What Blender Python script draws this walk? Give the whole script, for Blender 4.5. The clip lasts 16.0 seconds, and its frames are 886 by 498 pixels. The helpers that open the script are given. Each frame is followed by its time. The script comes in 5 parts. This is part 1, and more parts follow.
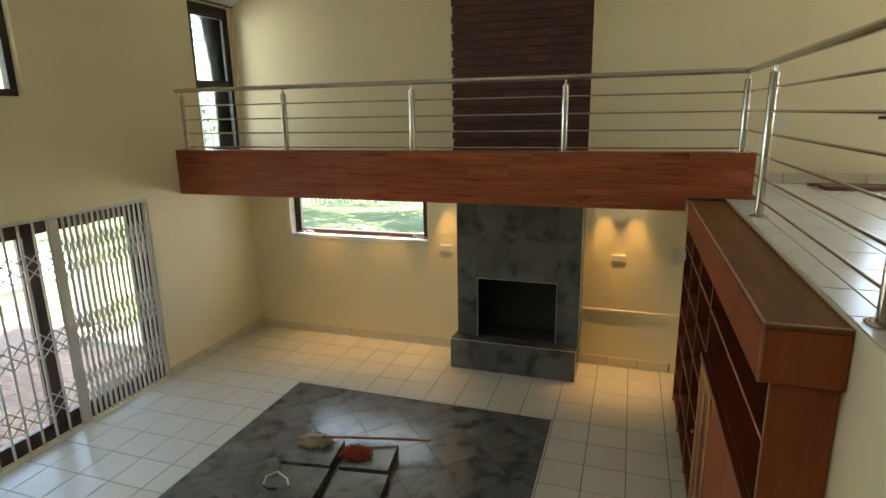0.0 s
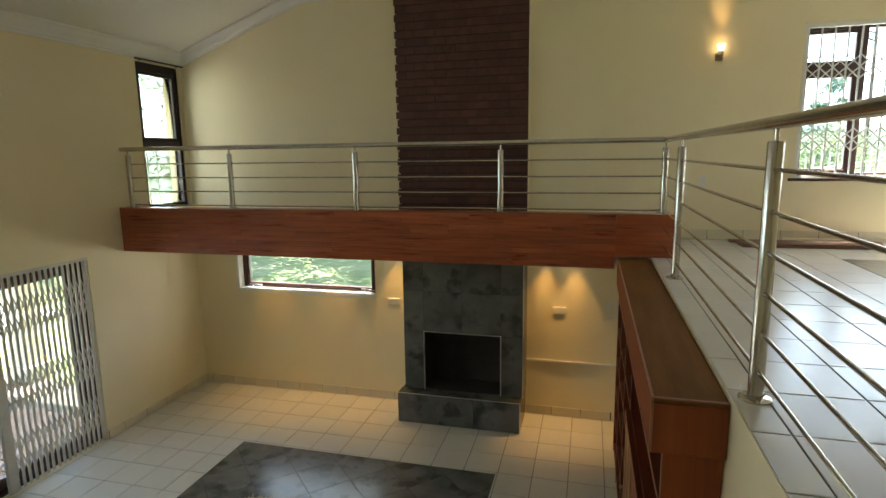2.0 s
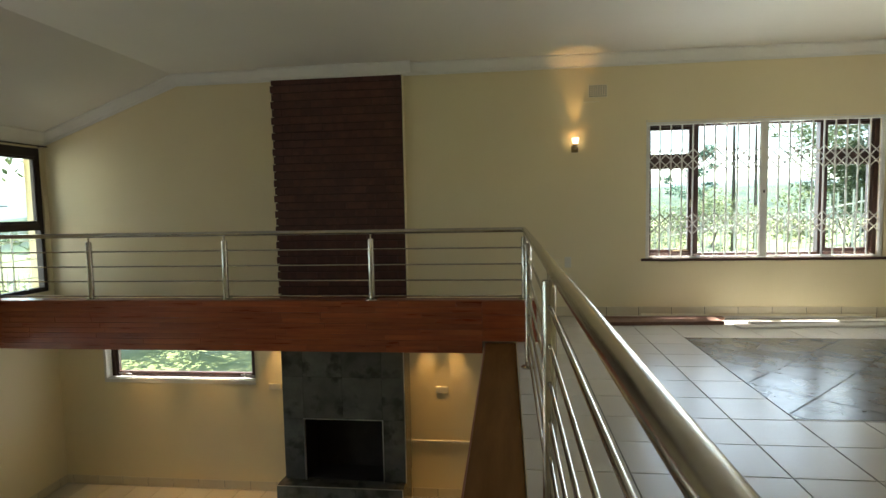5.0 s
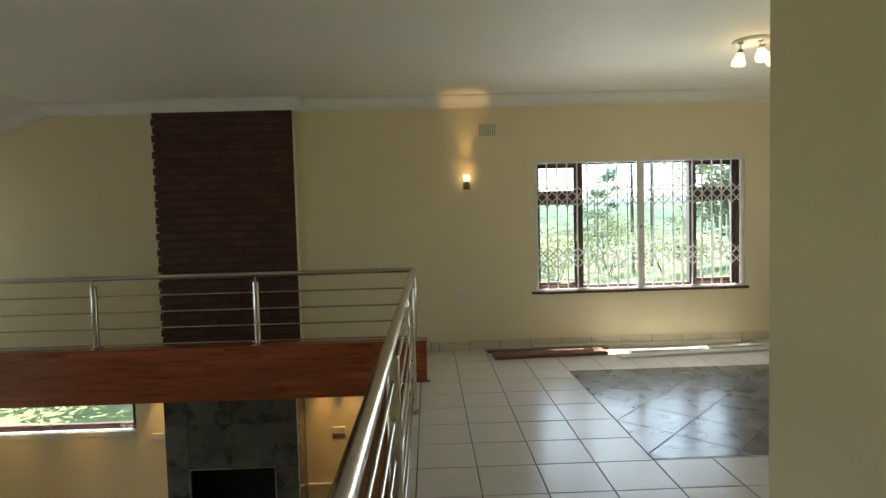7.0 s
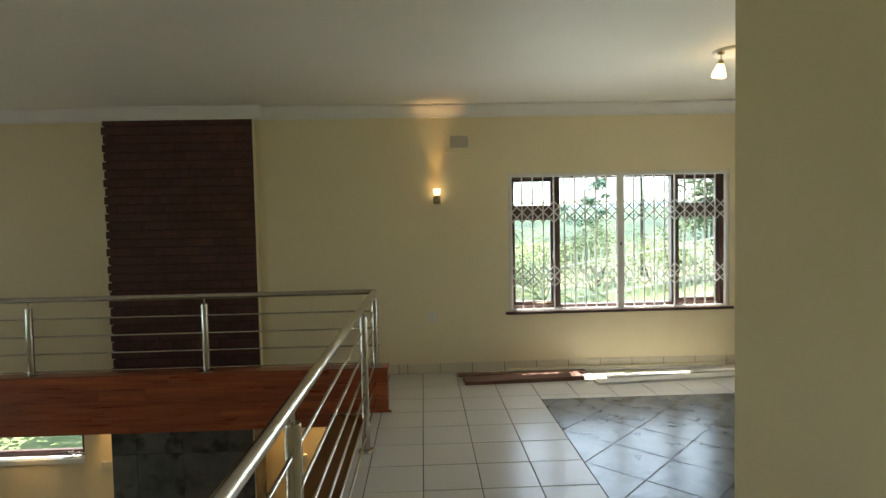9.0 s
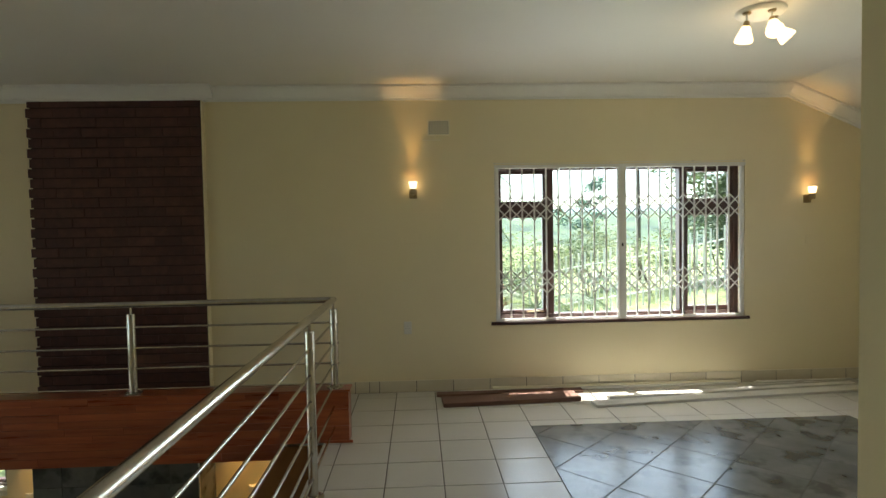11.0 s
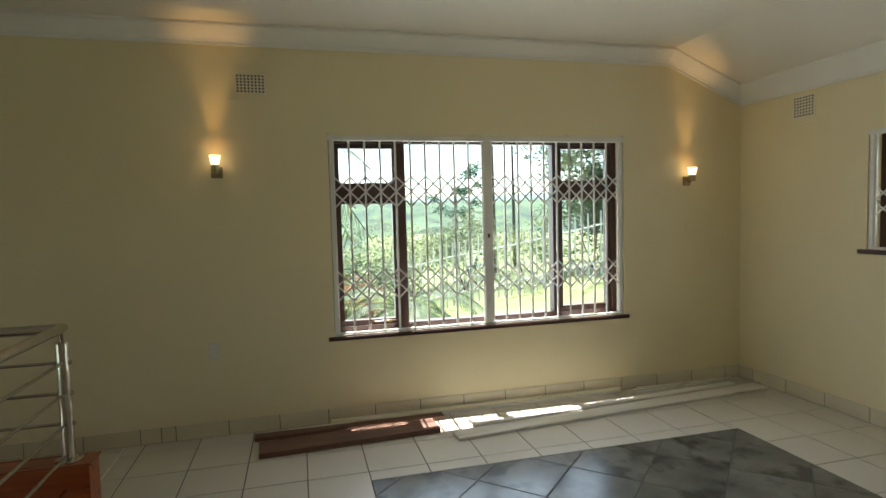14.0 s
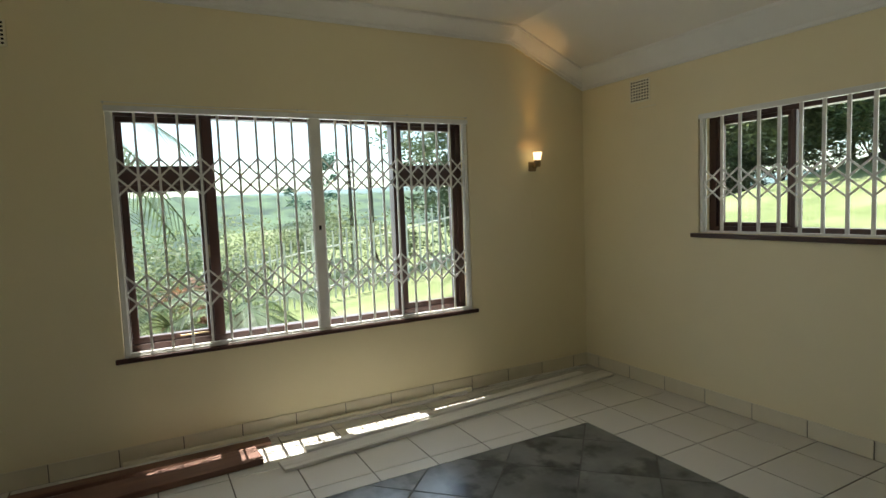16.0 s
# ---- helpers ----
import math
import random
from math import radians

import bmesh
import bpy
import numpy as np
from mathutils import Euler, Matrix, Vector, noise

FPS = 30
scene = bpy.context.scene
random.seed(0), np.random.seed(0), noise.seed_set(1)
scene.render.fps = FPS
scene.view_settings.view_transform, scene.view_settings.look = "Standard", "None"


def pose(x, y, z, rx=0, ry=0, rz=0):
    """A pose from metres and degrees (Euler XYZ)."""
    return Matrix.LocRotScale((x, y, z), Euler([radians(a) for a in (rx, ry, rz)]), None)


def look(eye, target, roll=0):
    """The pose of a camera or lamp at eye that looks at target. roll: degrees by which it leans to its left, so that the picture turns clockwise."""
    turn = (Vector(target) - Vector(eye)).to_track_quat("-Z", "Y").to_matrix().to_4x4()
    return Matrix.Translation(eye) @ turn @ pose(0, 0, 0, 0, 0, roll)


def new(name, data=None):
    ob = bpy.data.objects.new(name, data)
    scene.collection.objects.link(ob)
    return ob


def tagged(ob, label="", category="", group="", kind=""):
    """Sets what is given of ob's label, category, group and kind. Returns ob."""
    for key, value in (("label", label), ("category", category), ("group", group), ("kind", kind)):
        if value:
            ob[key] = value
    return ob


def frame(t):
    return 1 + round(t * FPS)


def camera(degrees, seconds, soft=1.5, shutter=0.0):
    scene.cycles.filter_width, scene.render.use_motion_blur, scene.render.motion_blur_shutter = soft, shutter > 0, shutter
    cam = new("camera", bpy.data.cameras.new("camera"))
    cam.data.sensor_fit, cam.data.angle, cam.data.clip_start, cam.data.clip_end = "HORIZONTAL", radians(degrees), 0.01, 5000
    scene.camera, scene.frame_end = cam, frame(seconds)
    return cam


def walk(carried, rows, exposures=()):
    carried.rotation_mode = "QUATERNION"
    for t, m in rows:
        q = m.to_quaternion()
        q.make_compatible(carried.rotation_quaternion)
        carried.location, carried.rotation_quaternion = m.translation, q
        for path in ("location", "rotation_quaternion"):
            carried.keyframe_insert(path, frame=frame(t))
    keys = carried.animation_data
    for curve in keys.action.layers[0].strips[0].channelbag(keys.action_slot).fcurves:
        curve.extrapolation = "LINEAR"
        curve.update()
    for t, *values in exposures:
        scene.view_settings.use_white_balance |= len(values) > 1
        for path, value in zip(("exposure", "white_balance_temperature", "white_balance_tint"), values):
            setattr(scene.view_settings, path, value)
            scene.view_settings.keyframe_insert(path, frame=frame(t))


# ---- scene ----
cam = camera(76.6, 16.0)
PATH = [
    (0, (0.671, 0.434, 0.708), (0.053, 2.278, 0.238), -1.0),
    (0.5, (0.748, 0.439, 0.758), (0.157, 2.303, 0.339), -0.9),
    (1, (0.802, 0.409, 0.822), (0.241, 2.29, 0.437), -0.9),
    (1.5, (0.834, 0.391, 0.856), (0.298, 2.284, 0.493), -0.8),
    (2, (0.893, 0.395, 0.902), (0.393, 2.302, 0.566), -0.8),
    (2.5, (0.963, 0.416, 0.953), (0.491, 2.336, 0.652), -0.8),
    (3, (1.053, 0.452, 0.999), (0.594, 2.379, 0.726), -0.7),
    (3.5, (1.144, 0.47, 1.068), (0.695, 2.403, 0.822), -0.7),
    (4, (1.236, 0.479, 1.16), (0.826, 2.424, 0.945), -0.8),
    (4.5, (1.288, 0.471, 1.176), (0.967, 2.437, 0.998), -0.9),
    (5, (1.346, 0.46, 1.207), (1.12, 2.441, 1.056), -1.1),
    (7.3, (1.686, 0.52, 1.424), (1.754, 2.517, 1.33), -1.4),
    (7.5, (1.711, 0.551, 1.416), (1.786, 2.548, 1.325), -1.3),
    (8, (1.773, 0.647, 1.471), (1.853, 2.643, 1.37), -1.2),
    (8.5, (1.854, 0.741, 1.517), (1.928, 2.737, 1.419), -1.2),
    (9, (1.918, 0.815, 1.535), (1.988, 2.812, 1.448), -1.2),
    (11.3, (2.18, 1.641, 1.476), (2.272, 3.637, 1.402), -0.9),
    (11.5, (2.235, 1.719, 1.487), (2.332, 3.715, 1.405), -0.8),
    (12, (2.31, 1.881, 1.475), (2.432, 3.876, 1.389), -0.9),
    (12.5, (2.355, 2.077, 1.467), (2.53, 4.067, 1.373), -1.0),
    (13, (2.415, 2.237, 1.471), (2.684, 4.216, 1.37), -1.2),
    (13.5, (2.477, 2.415, 1.503), (2.884, 4.369, 1.379), -1.3),
    (14, (2.58, 2.547, 1.471), (3.075, 4.481, 1.347), -1.5),
    (14.5, (2.682, 2.637, 1.435), (3.263, 4.546, 1.304), -1.7),
    (15, (2.721, 2.781, 1.443), (3.436, 4.643, 1.297), -1.8),
    (15.5, (2.788, 2.887, 1.434), (3.646, 4.687, 1.281), -2.0),
    (16, (2.943, 2.944, 1.43), (3.881, 4.703, 1.267), -2.2),
]
walk(cam, [(t, look(eye, target, roll)) for t, eye, target, roll in PATH], [(0.0, 3.2), (2.0, 2.98), (3.5, 2.65), (5.0, 2.42), (9.0, 2.38), (12.5, 2.12), (14.5, 1.88), (16.0, 1.55)])

# ---- light ----
SUN_UP, SUN_TURN = 72.8, 2.0      # elevation, and degrees east of north (+y)
world = bpy.data.worlds.new("world")
scene.world = world
world.use_nodes = True
wn, wl = world.node_tree.nodes, world.node_tree.links
sky = wn.new("ShaderNodeTexSky")
sky.sky_type, sky.sun_disc = "NISHITA", False
sky.sun_elevation, sky.sun_rotation = radians(SUN_UP), radians(SUN_TURN)
wl.new(sky.outputs[0], wn["Background"].inputs[0])
wn["Background"].inputs[1].default_value = 0.15


def lamp(name, kind, m, power, colour=(1, 1, 1), **kw):
    data = bpy.data.lights.new(name, kind)
    data.energy, data.color = power, colour
    ob = new(name, data)
    ob.matrix_world = m
    if "size" in kw:
        data.shape, data.size, data.size_y = "RECTANGLE", kw["size"][0], kw["size"][1]
    if "angle" in kw:
        data.angle = radians(kw["angle"])
    if "radius" in kw:
        data.shadow_soft_size = kw["radius"]
    if "cone" in kw:
        data.spot_size, data.spot_blend = radians(kw["cone"]), kw.get("blend", 0.6)
    return ob


el, az = radians(SUN_UP), radians(SUN_TURN)
SUNWARD = Vector((math.sin(az) * math.cos(el), math.cos(az) * math.cos(el), math.sin(el)))
lamp("sun", "SUN", look(SUNWARD * 30, (0, 0, 0)), 5.0, (1.0, 0.96, 0.9), angle=0.4)

DAY = (1.0, 0.955, 0.965)
# sky light in the openings
lamp("sky_north", "AREA", look((3.95, 6.86, 1.32), (3.95, 4.0, 1.25)), 9.2, (0.90, 0.92, 0.99), size=(2.2, 1.35))
lamp("sky_east", "AREA", look((6.52, 4.5, 1.56), (3.0, 4.5, 1.0)), 3.5, DAY, size=(1.8, 0.75))
lamp("sky_west_door", "AREA", look((-4.36, 3.75, -1.1), (-1.0, 3.9, -1.5)), 2.3, DAY, size=(2.2, 1.9))
lamp("sky_west_tall", "AREA", look((-4.34, 6.22, 1.15), (-1.0, 5.5, 1.0)), 1.3, DAY, size=(0.5, 1.6))
# as wide as the lengthened high window, to brighten the retaining wall
lamp("sky_west_high", "AREA", look((-4.34, 2.1, 1.4), (-1.0, 1.8, 0.8)), 2.1, DAY, size=(3.4, 1.0))
lamp("sky_north_low", "AREA", look((-2.52, 6.84, -0.5), (-2.5, 4.0, -1.3)), 1.6, DAY, size=(1.8, 0.55))
WARM = (1.0, 0.56, 0.18)

# ---- materials ----


def nodes_of(name):
    m = bpy.data.materials.new(name)
    m.use_nodes = True
    nt = m.node_tree
    return m, nt.nodes, nt.links, nt.nodes["Principled BSDF"]


def mat(name, a, b=None, scale=4.0, rough=0.6, metal=0.0, bump=0.0, bscale=60.0, stretch=(1, 1, 1), detail=4.0,
        rand=0.0, island=0.0, spots=None, spot_scale=3.0, spot_edge=(0.55, 0.68), rough_var=0.1, coat=0.0, spec=0.5, thin=0.0):
    """Two colours mixed by noise, optional darker spots, per-object or per-island variation, fine relief."""
    m, n, l, p = nodes_of(name)
    b = b or tuple(c * 0.85 for c in a)
    tc = n.new("ShaderNodeTexCoord")
    mp = n.new("ShaderNodeMapping")
    mp.inputs["Scale"].default_value = stretch
    l.new(tc.outputs["Object"], mp.inputs[0])
    vec = mp.outputs[0]
    if rand or island:
        src = n.new("ShaderNodeObjectInfo").outputs["Random"] if rand else n.new("ShaderNodeNewGeometry").outputs["Random Per Island"]
        comb = n.new("ShaderNodeVectorMath")
        comb.operation = "ADD"
        sc = n.new("ShaderNodeMath")
        sc.operation, sc.inputs[1].default_value = "MULTIPLY", 37.0
        l.new(src, sc.inputs[0])
        l.new(vec, comb.inputs[0])
        l.new(sc.outputs[0], comb.inputs[1])
        vec = comb.outputs[0]
    tex = n.new("ShaderNodeTexNoise")
    tex.inputs["Scale"].default_value, tex.inputs["Detail"].default_value, tex.inputs["Roughness"].default_value = scale, detail, 0.6
    l.new(vec, tex.inputs["Vector"])
    ramp = n.new("ShaderNodeValToRGB")
    ramp.color_ramp.elements[0].position, ramp.color_ramp.elements[1].position = 0.32, 0.68
    ramp.color_ramp.elements[0].color, ramp.color_ramp.elements[1].color = (*a, 1), (*b, 1)
    l.new(tex.outputs[0], ramp.inputs[0])
    col = ramp.outputs[0]
    if spots:
        t2 = n.new("ShaderNodeTexNoise")
        t2.inputs["Scale"].default_value, t2.inputs["Detail"].default_value = spot_scale, 5.0
        l.new(vec, t2.inputs["Vector"])
        r2 = n.new("ShaderNodeValToRGB")
        r2.color_ramp.elements[0].position, r2.color_ramp.elements[1].position = spot_edge
        l.new(t2.outputs[0], r2.inputs[0])
        mx = n.new("ShaderNodeMix")
        mx.data_type = "RGBA"
        l.new(r2.outputs[0], mx.inputs[0])
        l.new(col, mx.inputs[6])
        mx.inputs[7].default_value = (*spots, 1)
        col = mx.outputs[2]
    if rand or island:
        hsv = n.new("ShaderNodeHueSaturation")
        mr = n.new("ShaderNodeMapRange")
        k = rand or island
        mr.inputs[3].default_value, mr.inputs[4].default_value = 1 - k, 1 + k
        l.new(src, mr.inputs[0])
        l.new(mr.outputs[0], hsv.inputs["Value"])
        l.new(col, hsv.inputs["Color"])
        col = hsv.outputs[0]
    l.new(col, p.inputs["Base Color"])
    rr = n.new("ShaderNodeMapRange")
    rr.inputs[3].default_value, rr.inputs[4].default_value = max(0.02, rough - rough_var), min(1, rough + rough_var)
    l.new(tex.outputs[0], rr.inputs[0])
    l.new(rr.outputs[0], p.inputs["Roughness"])
    p.inputs["Metallic"].default_value = metal
    p.inputs["Specular IOR Level"].default_value = spec
    if coat:
        p.inputs["Coat Weight"].default_value, p.inputs["Coat Roughness"].default_value = coat, 0.15
    if bump:
        t3 = n.new("ShaderNodeTexNoise")
        t3.inputs["Scale"].default_value, t3.inputs["Detail"].default_value = bscale, 3.0
        l.new(vec, t3.inputs["Vector"])
        bp = n.new("ShaderNodeBump")
        bp.inputs["Strength"].default_value, bp.inputs["Distance"].default_value = bump, 0.004
        l.new(t3.outputs[0], bp.inputs["Height"])
        l.new(bp.outputs[0], p.inputs["Normal"])
    if thin:
        tl, mx = n.new("ShaderNodeBsdfTranslucent"), n.new("ShaderNodeMixShader")
        l.new(col, tl.inputs[0])
        mx.inputs[0].default_value = thin
        l.new(p.outputs[0], mx.inputs[1])
        l.new(tl.outputs[0], mx.inputs[2])
        l.new(mx.outputs[0], n["Material Output"].inputs[0])
    return m


def glowing(name, colour, strength):
    m, n, l, p = nodes_of(name)
    p.inputs["Base Color"].default_value = (*colour, 1)
    p.inputs["Emission Color"].default_value = (*colour, 1)
    p.inputs["Emission Strength"].default_value = strength
    p.inputs["Roughness"].default_value = 0.3
    return m


def clear_glass(name, tint=(0.93, 0.98, 0.96)):
    m, n, l, p = nodes_of(name)
    out = n["Material Output"]
    n.remove(p)
    tr, gl, mx, fr = (n.new("ShaderNode" + k) for k in ("BsdfTransparent", "BsdfGlossy", "MixShader", "Fresnel"))
    tr.inputs[0].default_value = (*tint, 1)
    gl.inputs["Roughness"].default_value = 0.02
    fr.inputs[0].default_value = 1.3
    l.new(fr.outputs[0], mx.inputs[0])
    l.new(tr.outputs[0], mx.inputs[1])
    l.new(gl.outputs[0], mx.inputs[2])
    l.new(mx.outputs[0], out.inputs[0])
    return m


M = {}
M["wall"] = mat("cream wall paint", (0.83, 0.735, 0.488), (0.80, 0.705, 0.460), scale=1.2, rough=0.55, bump=0.12, bscale=90, rough_var=0.08)
M["ceiling"] = mat("white ceiling paint", (0.82, 0.79, 0.70), (0.79, 0.76, 0.67), scale=0.8, rough=0.6, bump=0.08, bscale=40)
M["cornice"] = mat("white cornice plaster", (0.84, 0.83, 0.78), (0.80, 0.79, 0.74), scale=3, rough=0.6)
M["outer"] = mat("painted outer plaster", (0.78, 0.72, 0.55), (0.7, 0.64, 0.48), scale=2, rough=0.85, bump=0.3)
M["tile"] = mat("cream glazed floor tile", (0.612, 0.587, 0.517), (0.600, 0.575, 0.505), scale=1.2, detail=1.5, rough=0.25, rand=0.03, rough_var=0.015, spec=0.30)
M["tile_rest"] = mat("cream glazed floor tile joined", (0.612, 0.587, 0.517), (0.600, 0.575, 0.505), scale=1.2, detail=1.5, rough=0.25, island=0.03, rough_var=0.015, spec=0.30)
M["grout"] = mat("dark grey tile grout", (0.085, 0.070, 0.055), (0.13, 0.11, 0.085), scale=9, rough=0.9)
M["skirt"] = mat("cream skirting tile", (0.72, 0.65, 0.48), (0.66, 0.59, 0.43), scale=5, rough=0.35, rand=0.04)
M["slate"] = mat("grey-green slate", (0.090, 0.096, 0.088), (0.160, 0.166, 0.150), scale=3.6, rough=0.22, rand=0.10, bump=0.06, bscale=14, rough_var=0.04,
                 spots=(0.056, 0.059, 0.053), spot_scale=5.0, spot_edge=(0.52, 0.64), detail=9)
M["slate_rest"] = mat("grey-green slate joined", (0.090, 0.096, 0.088), (0.160, 0.166, 0.150), scale=3.6, rough=0.22, island=0.10, bump=0.06, bscale=14, rough_var=0.04,
                      spots=(0.056, 0.059, 0.053), spot_scale=5.0, spot_edge=(0.52, 0.64), detail=9)
M["slate_grout"] = mat("dark slate grout", (0.035, 0.035, 0.03), (0.06, 0.06, 0.05), scale=12, rough=0.9)
M["brick"] = mat("dark brown face brick", (0.064, 0.025, 0.017), (0.100, 0.039, 0.027), scale=14, rough=0.7, rand=0.16, bump=0.6, bscale=55)
M["mortar"] = mat("dark raked mortar", (0.044, 0.020, 0.015), (0.060, 0.028, 0.020), scale=20, rough=0.95)
M["wood"] = mat("red-brown varnished wood", (0.23, 0.042, 0.014), (0.40, 0.105, 0.032), scale=3.0, rough=0.30, stretch=(0.7, 9, 9), detail=6, coat=0.25, rand=0.18, bump=0.1, bscale=25)
M["wood_y"] = mat("red-brown varnished wood along y", (0.20, 0.042, 0.012), (0.29, 0.070, 0.019), scale=3.0, rough=0.55, stretch=(9, 0.7, 9), detail=6, spec=0.12, rand=0.12, bump=0.1, bscale=25)
# a darker red than the panel and front boards
M["wood_dark"] = mat("dark red wood", (0.115, 0.021, 0.008), (0.17, 0.034, 0.012), scale=3, rough=0.4, stretch=(9, 9, 0.8), rand=0.12)
M["worktop"] = mat("worn brown varnished top", (0.150, 0.068, 0.020), (0.215, 0.105, 0.036), scale=2.2, rough=0.82, stretch=(5, 0.6, 5), rough_var=0.12, spec=0.06)
M["panel"] = mat("red-brown veneered panel", (0.23, 0.050, 0.013), (0.31, 0.078, 0.020), scale=3.0, rough=0.50, stretch=(7, 7, 0.6), spec=0.3)
M["edging"] = mat("pale pink edging strip", (0.33, 0.15, 0.09), (0.27, 0.115, 0.065), scale=8, rough=0.5)
M["pine"] = mat("yellow pine", (0.44, 0.23, 0.08), (0.34, 0.16, 0.05), scale=5, rough=0.4, stretch=(8, 8, 0.8))
M["frame"] = mat("dark brown timber frame", (0.034, 0.013, 0.009), (0.062, 0.022, 0.014), scale=5, rough=0.4, stretch=(6, 6, 0.8))
M["black_frame"] = mat("near-black timber frame", (0.020, 0.014, 0.011), (0.032, 0.022, 0.017), scale=5, rough=0.5)
M["white_steel"] = mat("white powder-coated steel", (0.80, 0.79, 0.74), (0.72, 0.71, 0.66), scale=8, rough=0.4)
M["grey_steel"] = mat("greyed white steel", (0.66, 0.64, 0.58), (0.56, 0.54, 0.48), scale=8, rough=0.45)
M["steel"] = mat("polished stainless steel", (0.60, 0.57, 0.51), (0.52, 0.49, 0.43), scale=30, rough=0.22, metal=1.0, rough_var=0.06, stretch=(1, 1, 0.3))
M["alu"] = mat("aluminium trim", (0.72, 0.71, 0.67), (0.62, 0.61, 0.57), scale=20, rough=0.35, metal=1.0)
M["brass"] = mat("dull brass", (0.42, 0.33, 0.20), (0.34, 0.27, 0.16), scale=20, rough=0.35, metal=1.0)
M["firebox_black"] = mat("near-black firebox", (0.018, 0.016, 0.014), (0.035, 0.03, 0.026), scale=6, rough=0.95, bump=0.4, bscale=25)
M["plastic"] = mat("white plastic", (0.78, 0.75, 0.66), (0.74, 0.71, 0.62), scale=10, rough=0.35)
M["vent"] = mat("cream vent plate", (0.86, 0.80, 0.62), (0.82, 0.76, 0.57), scale=10, rough=0.6)
# near-black colour standing in for the shade inside vent, pin and key holes
M["hole_shade"] = mat("painted hole shade", (0.02, 0.018, 0.015), rough=0.9)
M["plank_brown"] = mat("rough dark brown plank", (0.12, 0.055, 0.035), (0.20, 0.105, 0.07), scale=4, rough=0.6, stretch=(0.6, 8, 8), bump=0.3, bscale=20)
M["plank_white"] = mat("white painted board", (0.74, 0.72, 0.66), (0.62, 0.60, 0.54), scale=4, rough=0.5, stretch=(0.6, 5, 5), spots=(0.45, 0.41, 0.34), spot_scale=6, spot_edge=(0.62, 0.75))
M["rope"] = mat("undyed mop cotton", (0.58, 0.49, 0.33), (0.42, 0.34, 0.21), scale=30, rough=0.95)
M["rope_red"] = mat("rust red mop cotton", (0.36, 0.06, 0.022), (0.24, 0.035, 0.015), scale=30, rough=0.95)
M["stick"] = mat("worn wooden handle", (0.36, 0.20, 0.12), (0.26, 0.14, 0.08), scale=6, rough=0.55, stretch=(1, 1, 1))
M["glass"] = clear_glass("window glass")
M["shade"] = glowing("lit frosted glass", (1.0, 0.72, 0.36), 1.0)
M["bulb"] = glowing("lit bulb", (1.0, 0.86, 0.62), 6.0)
M["spot_glass"] = glowing("lit spot glass", (1.0, 0.72, 0.34), 0.7)
M["grass"] = mat("lawn", (0.118, 0.143, 0.042), (0.19, 0.21, 0.075), scale=2.4, rough=0.9, bump=0.8, bscale=9, spots=(0.25, 0.25, 0.12), spot_scale=0.6, spot_edge=(0.45, 0.7), detail=8)
M["paver"] = mat("clay brick paver", (0.36, 0.22, 0.17), (0.28, 0.17, 0.13), scale=8, rough=0.85, rand=0.15, bump=0.3)
# broad and yellow-green leaves are greyed: haze and glare carried in their colour
M["leaf"] = mat("haze-paled broad leaves", (0.070, 0.102, 0.046), (0.115, 0.15, 0.068), scale=1.2, rough=0.5, island=0.35, thin=0.4)
M["leaf_blue"] = mat("blue-green needles", (0.05, 0.11, 0.08), (0.09, 0.17, 0.12), scale=1.2, rough=0.6, island=0.3, thin=0.4)
M["leaf_light"] = mat("haze-paled yellow-green leaves", (0.165, 0.19, 0.088), (0.22, 0.245, 0.118), scale=1.2, rough=0.5, island=0.35, thin=0.55)
M["bark"] = mat("grey bark", (0.13, 0.10, 0.075), (0.08, 0.06, 0.045), scale=8, rough=0.95, stretch=(1, 1, 0.2), bump=0.6)
# bluish grey-green: aerial haze is mixed into the hills' own colour
M["hill"] = mat("wooded hill tinted by haze", (0.105, 0.15, 0.15), (0.14, 0.185, 0.18), scale=0.05, rough=1.0)
# mottled at random with very dark green blotches
M["woods"] = mat("tree canopy with dark blotches", (0.05, 0.085, 0.035), (0.09, 0.13, 0.06), scale=0.35, rough=0.9, bump=1.0, bscale=2.5, spots=(0.018, 0.036, 0.022), spot_scale=0.16, spot_edge=(0.42, 0.60), detail=8)
M["red_leaf"] = mat("reddish leaves", (0.22, 0.09, 0.05), (0.27, 0.13, 0.07), scale=2, rough=0.6, island=0.3, thin=0.4)

# ---- mesh helpers ----


def box_bm(x0, x1, y0, y1, z0, z1, bevel=0.0, bm=None):
    bm = bm or bmesh.new()
    v = [bm.verts.new(c) for c in ((x0, y0, z0), (x1, y0, z0), (x1, y1, z0), (x0, y1, z0), (x0, y0, z1), (x1, y0, z1), (x1, y1, z1), (x0, y1, z1))]
    fs = [bm.faces.new([v[i] for i in f]) for f in ((0, 3, 2, 1), (4, 5, 6, 7), (0, 1, 5, 4), (1, 2, 6, 5), (2, 3, 7, 6), (3, 0, 4, 7))]
    if bevel:
        es = {e for f in fs for e in f.edges}
        bmesh.ops.bevel(bm, geom=list(es), offset=bevel, segments=1, affect="EDGES")
    return bm


def cyl_bm(p, q, r, r2=None, seg=14, bm=None):
    bm = bm or bmesh.new()
    p, q = Vector(p), Vector(q)
    d = q - p
    m = Matrix.Translation((p + q) / 2) @ d.to_track_quat("Z", "Y").to_matrix().to_4x4()
    bmesh.ops.create_cone(bm, cap_ends=True, segments=seg, radius1=r, radius2=r if r2 is None else r2, depth=d.length, matrix=m)
    return bm


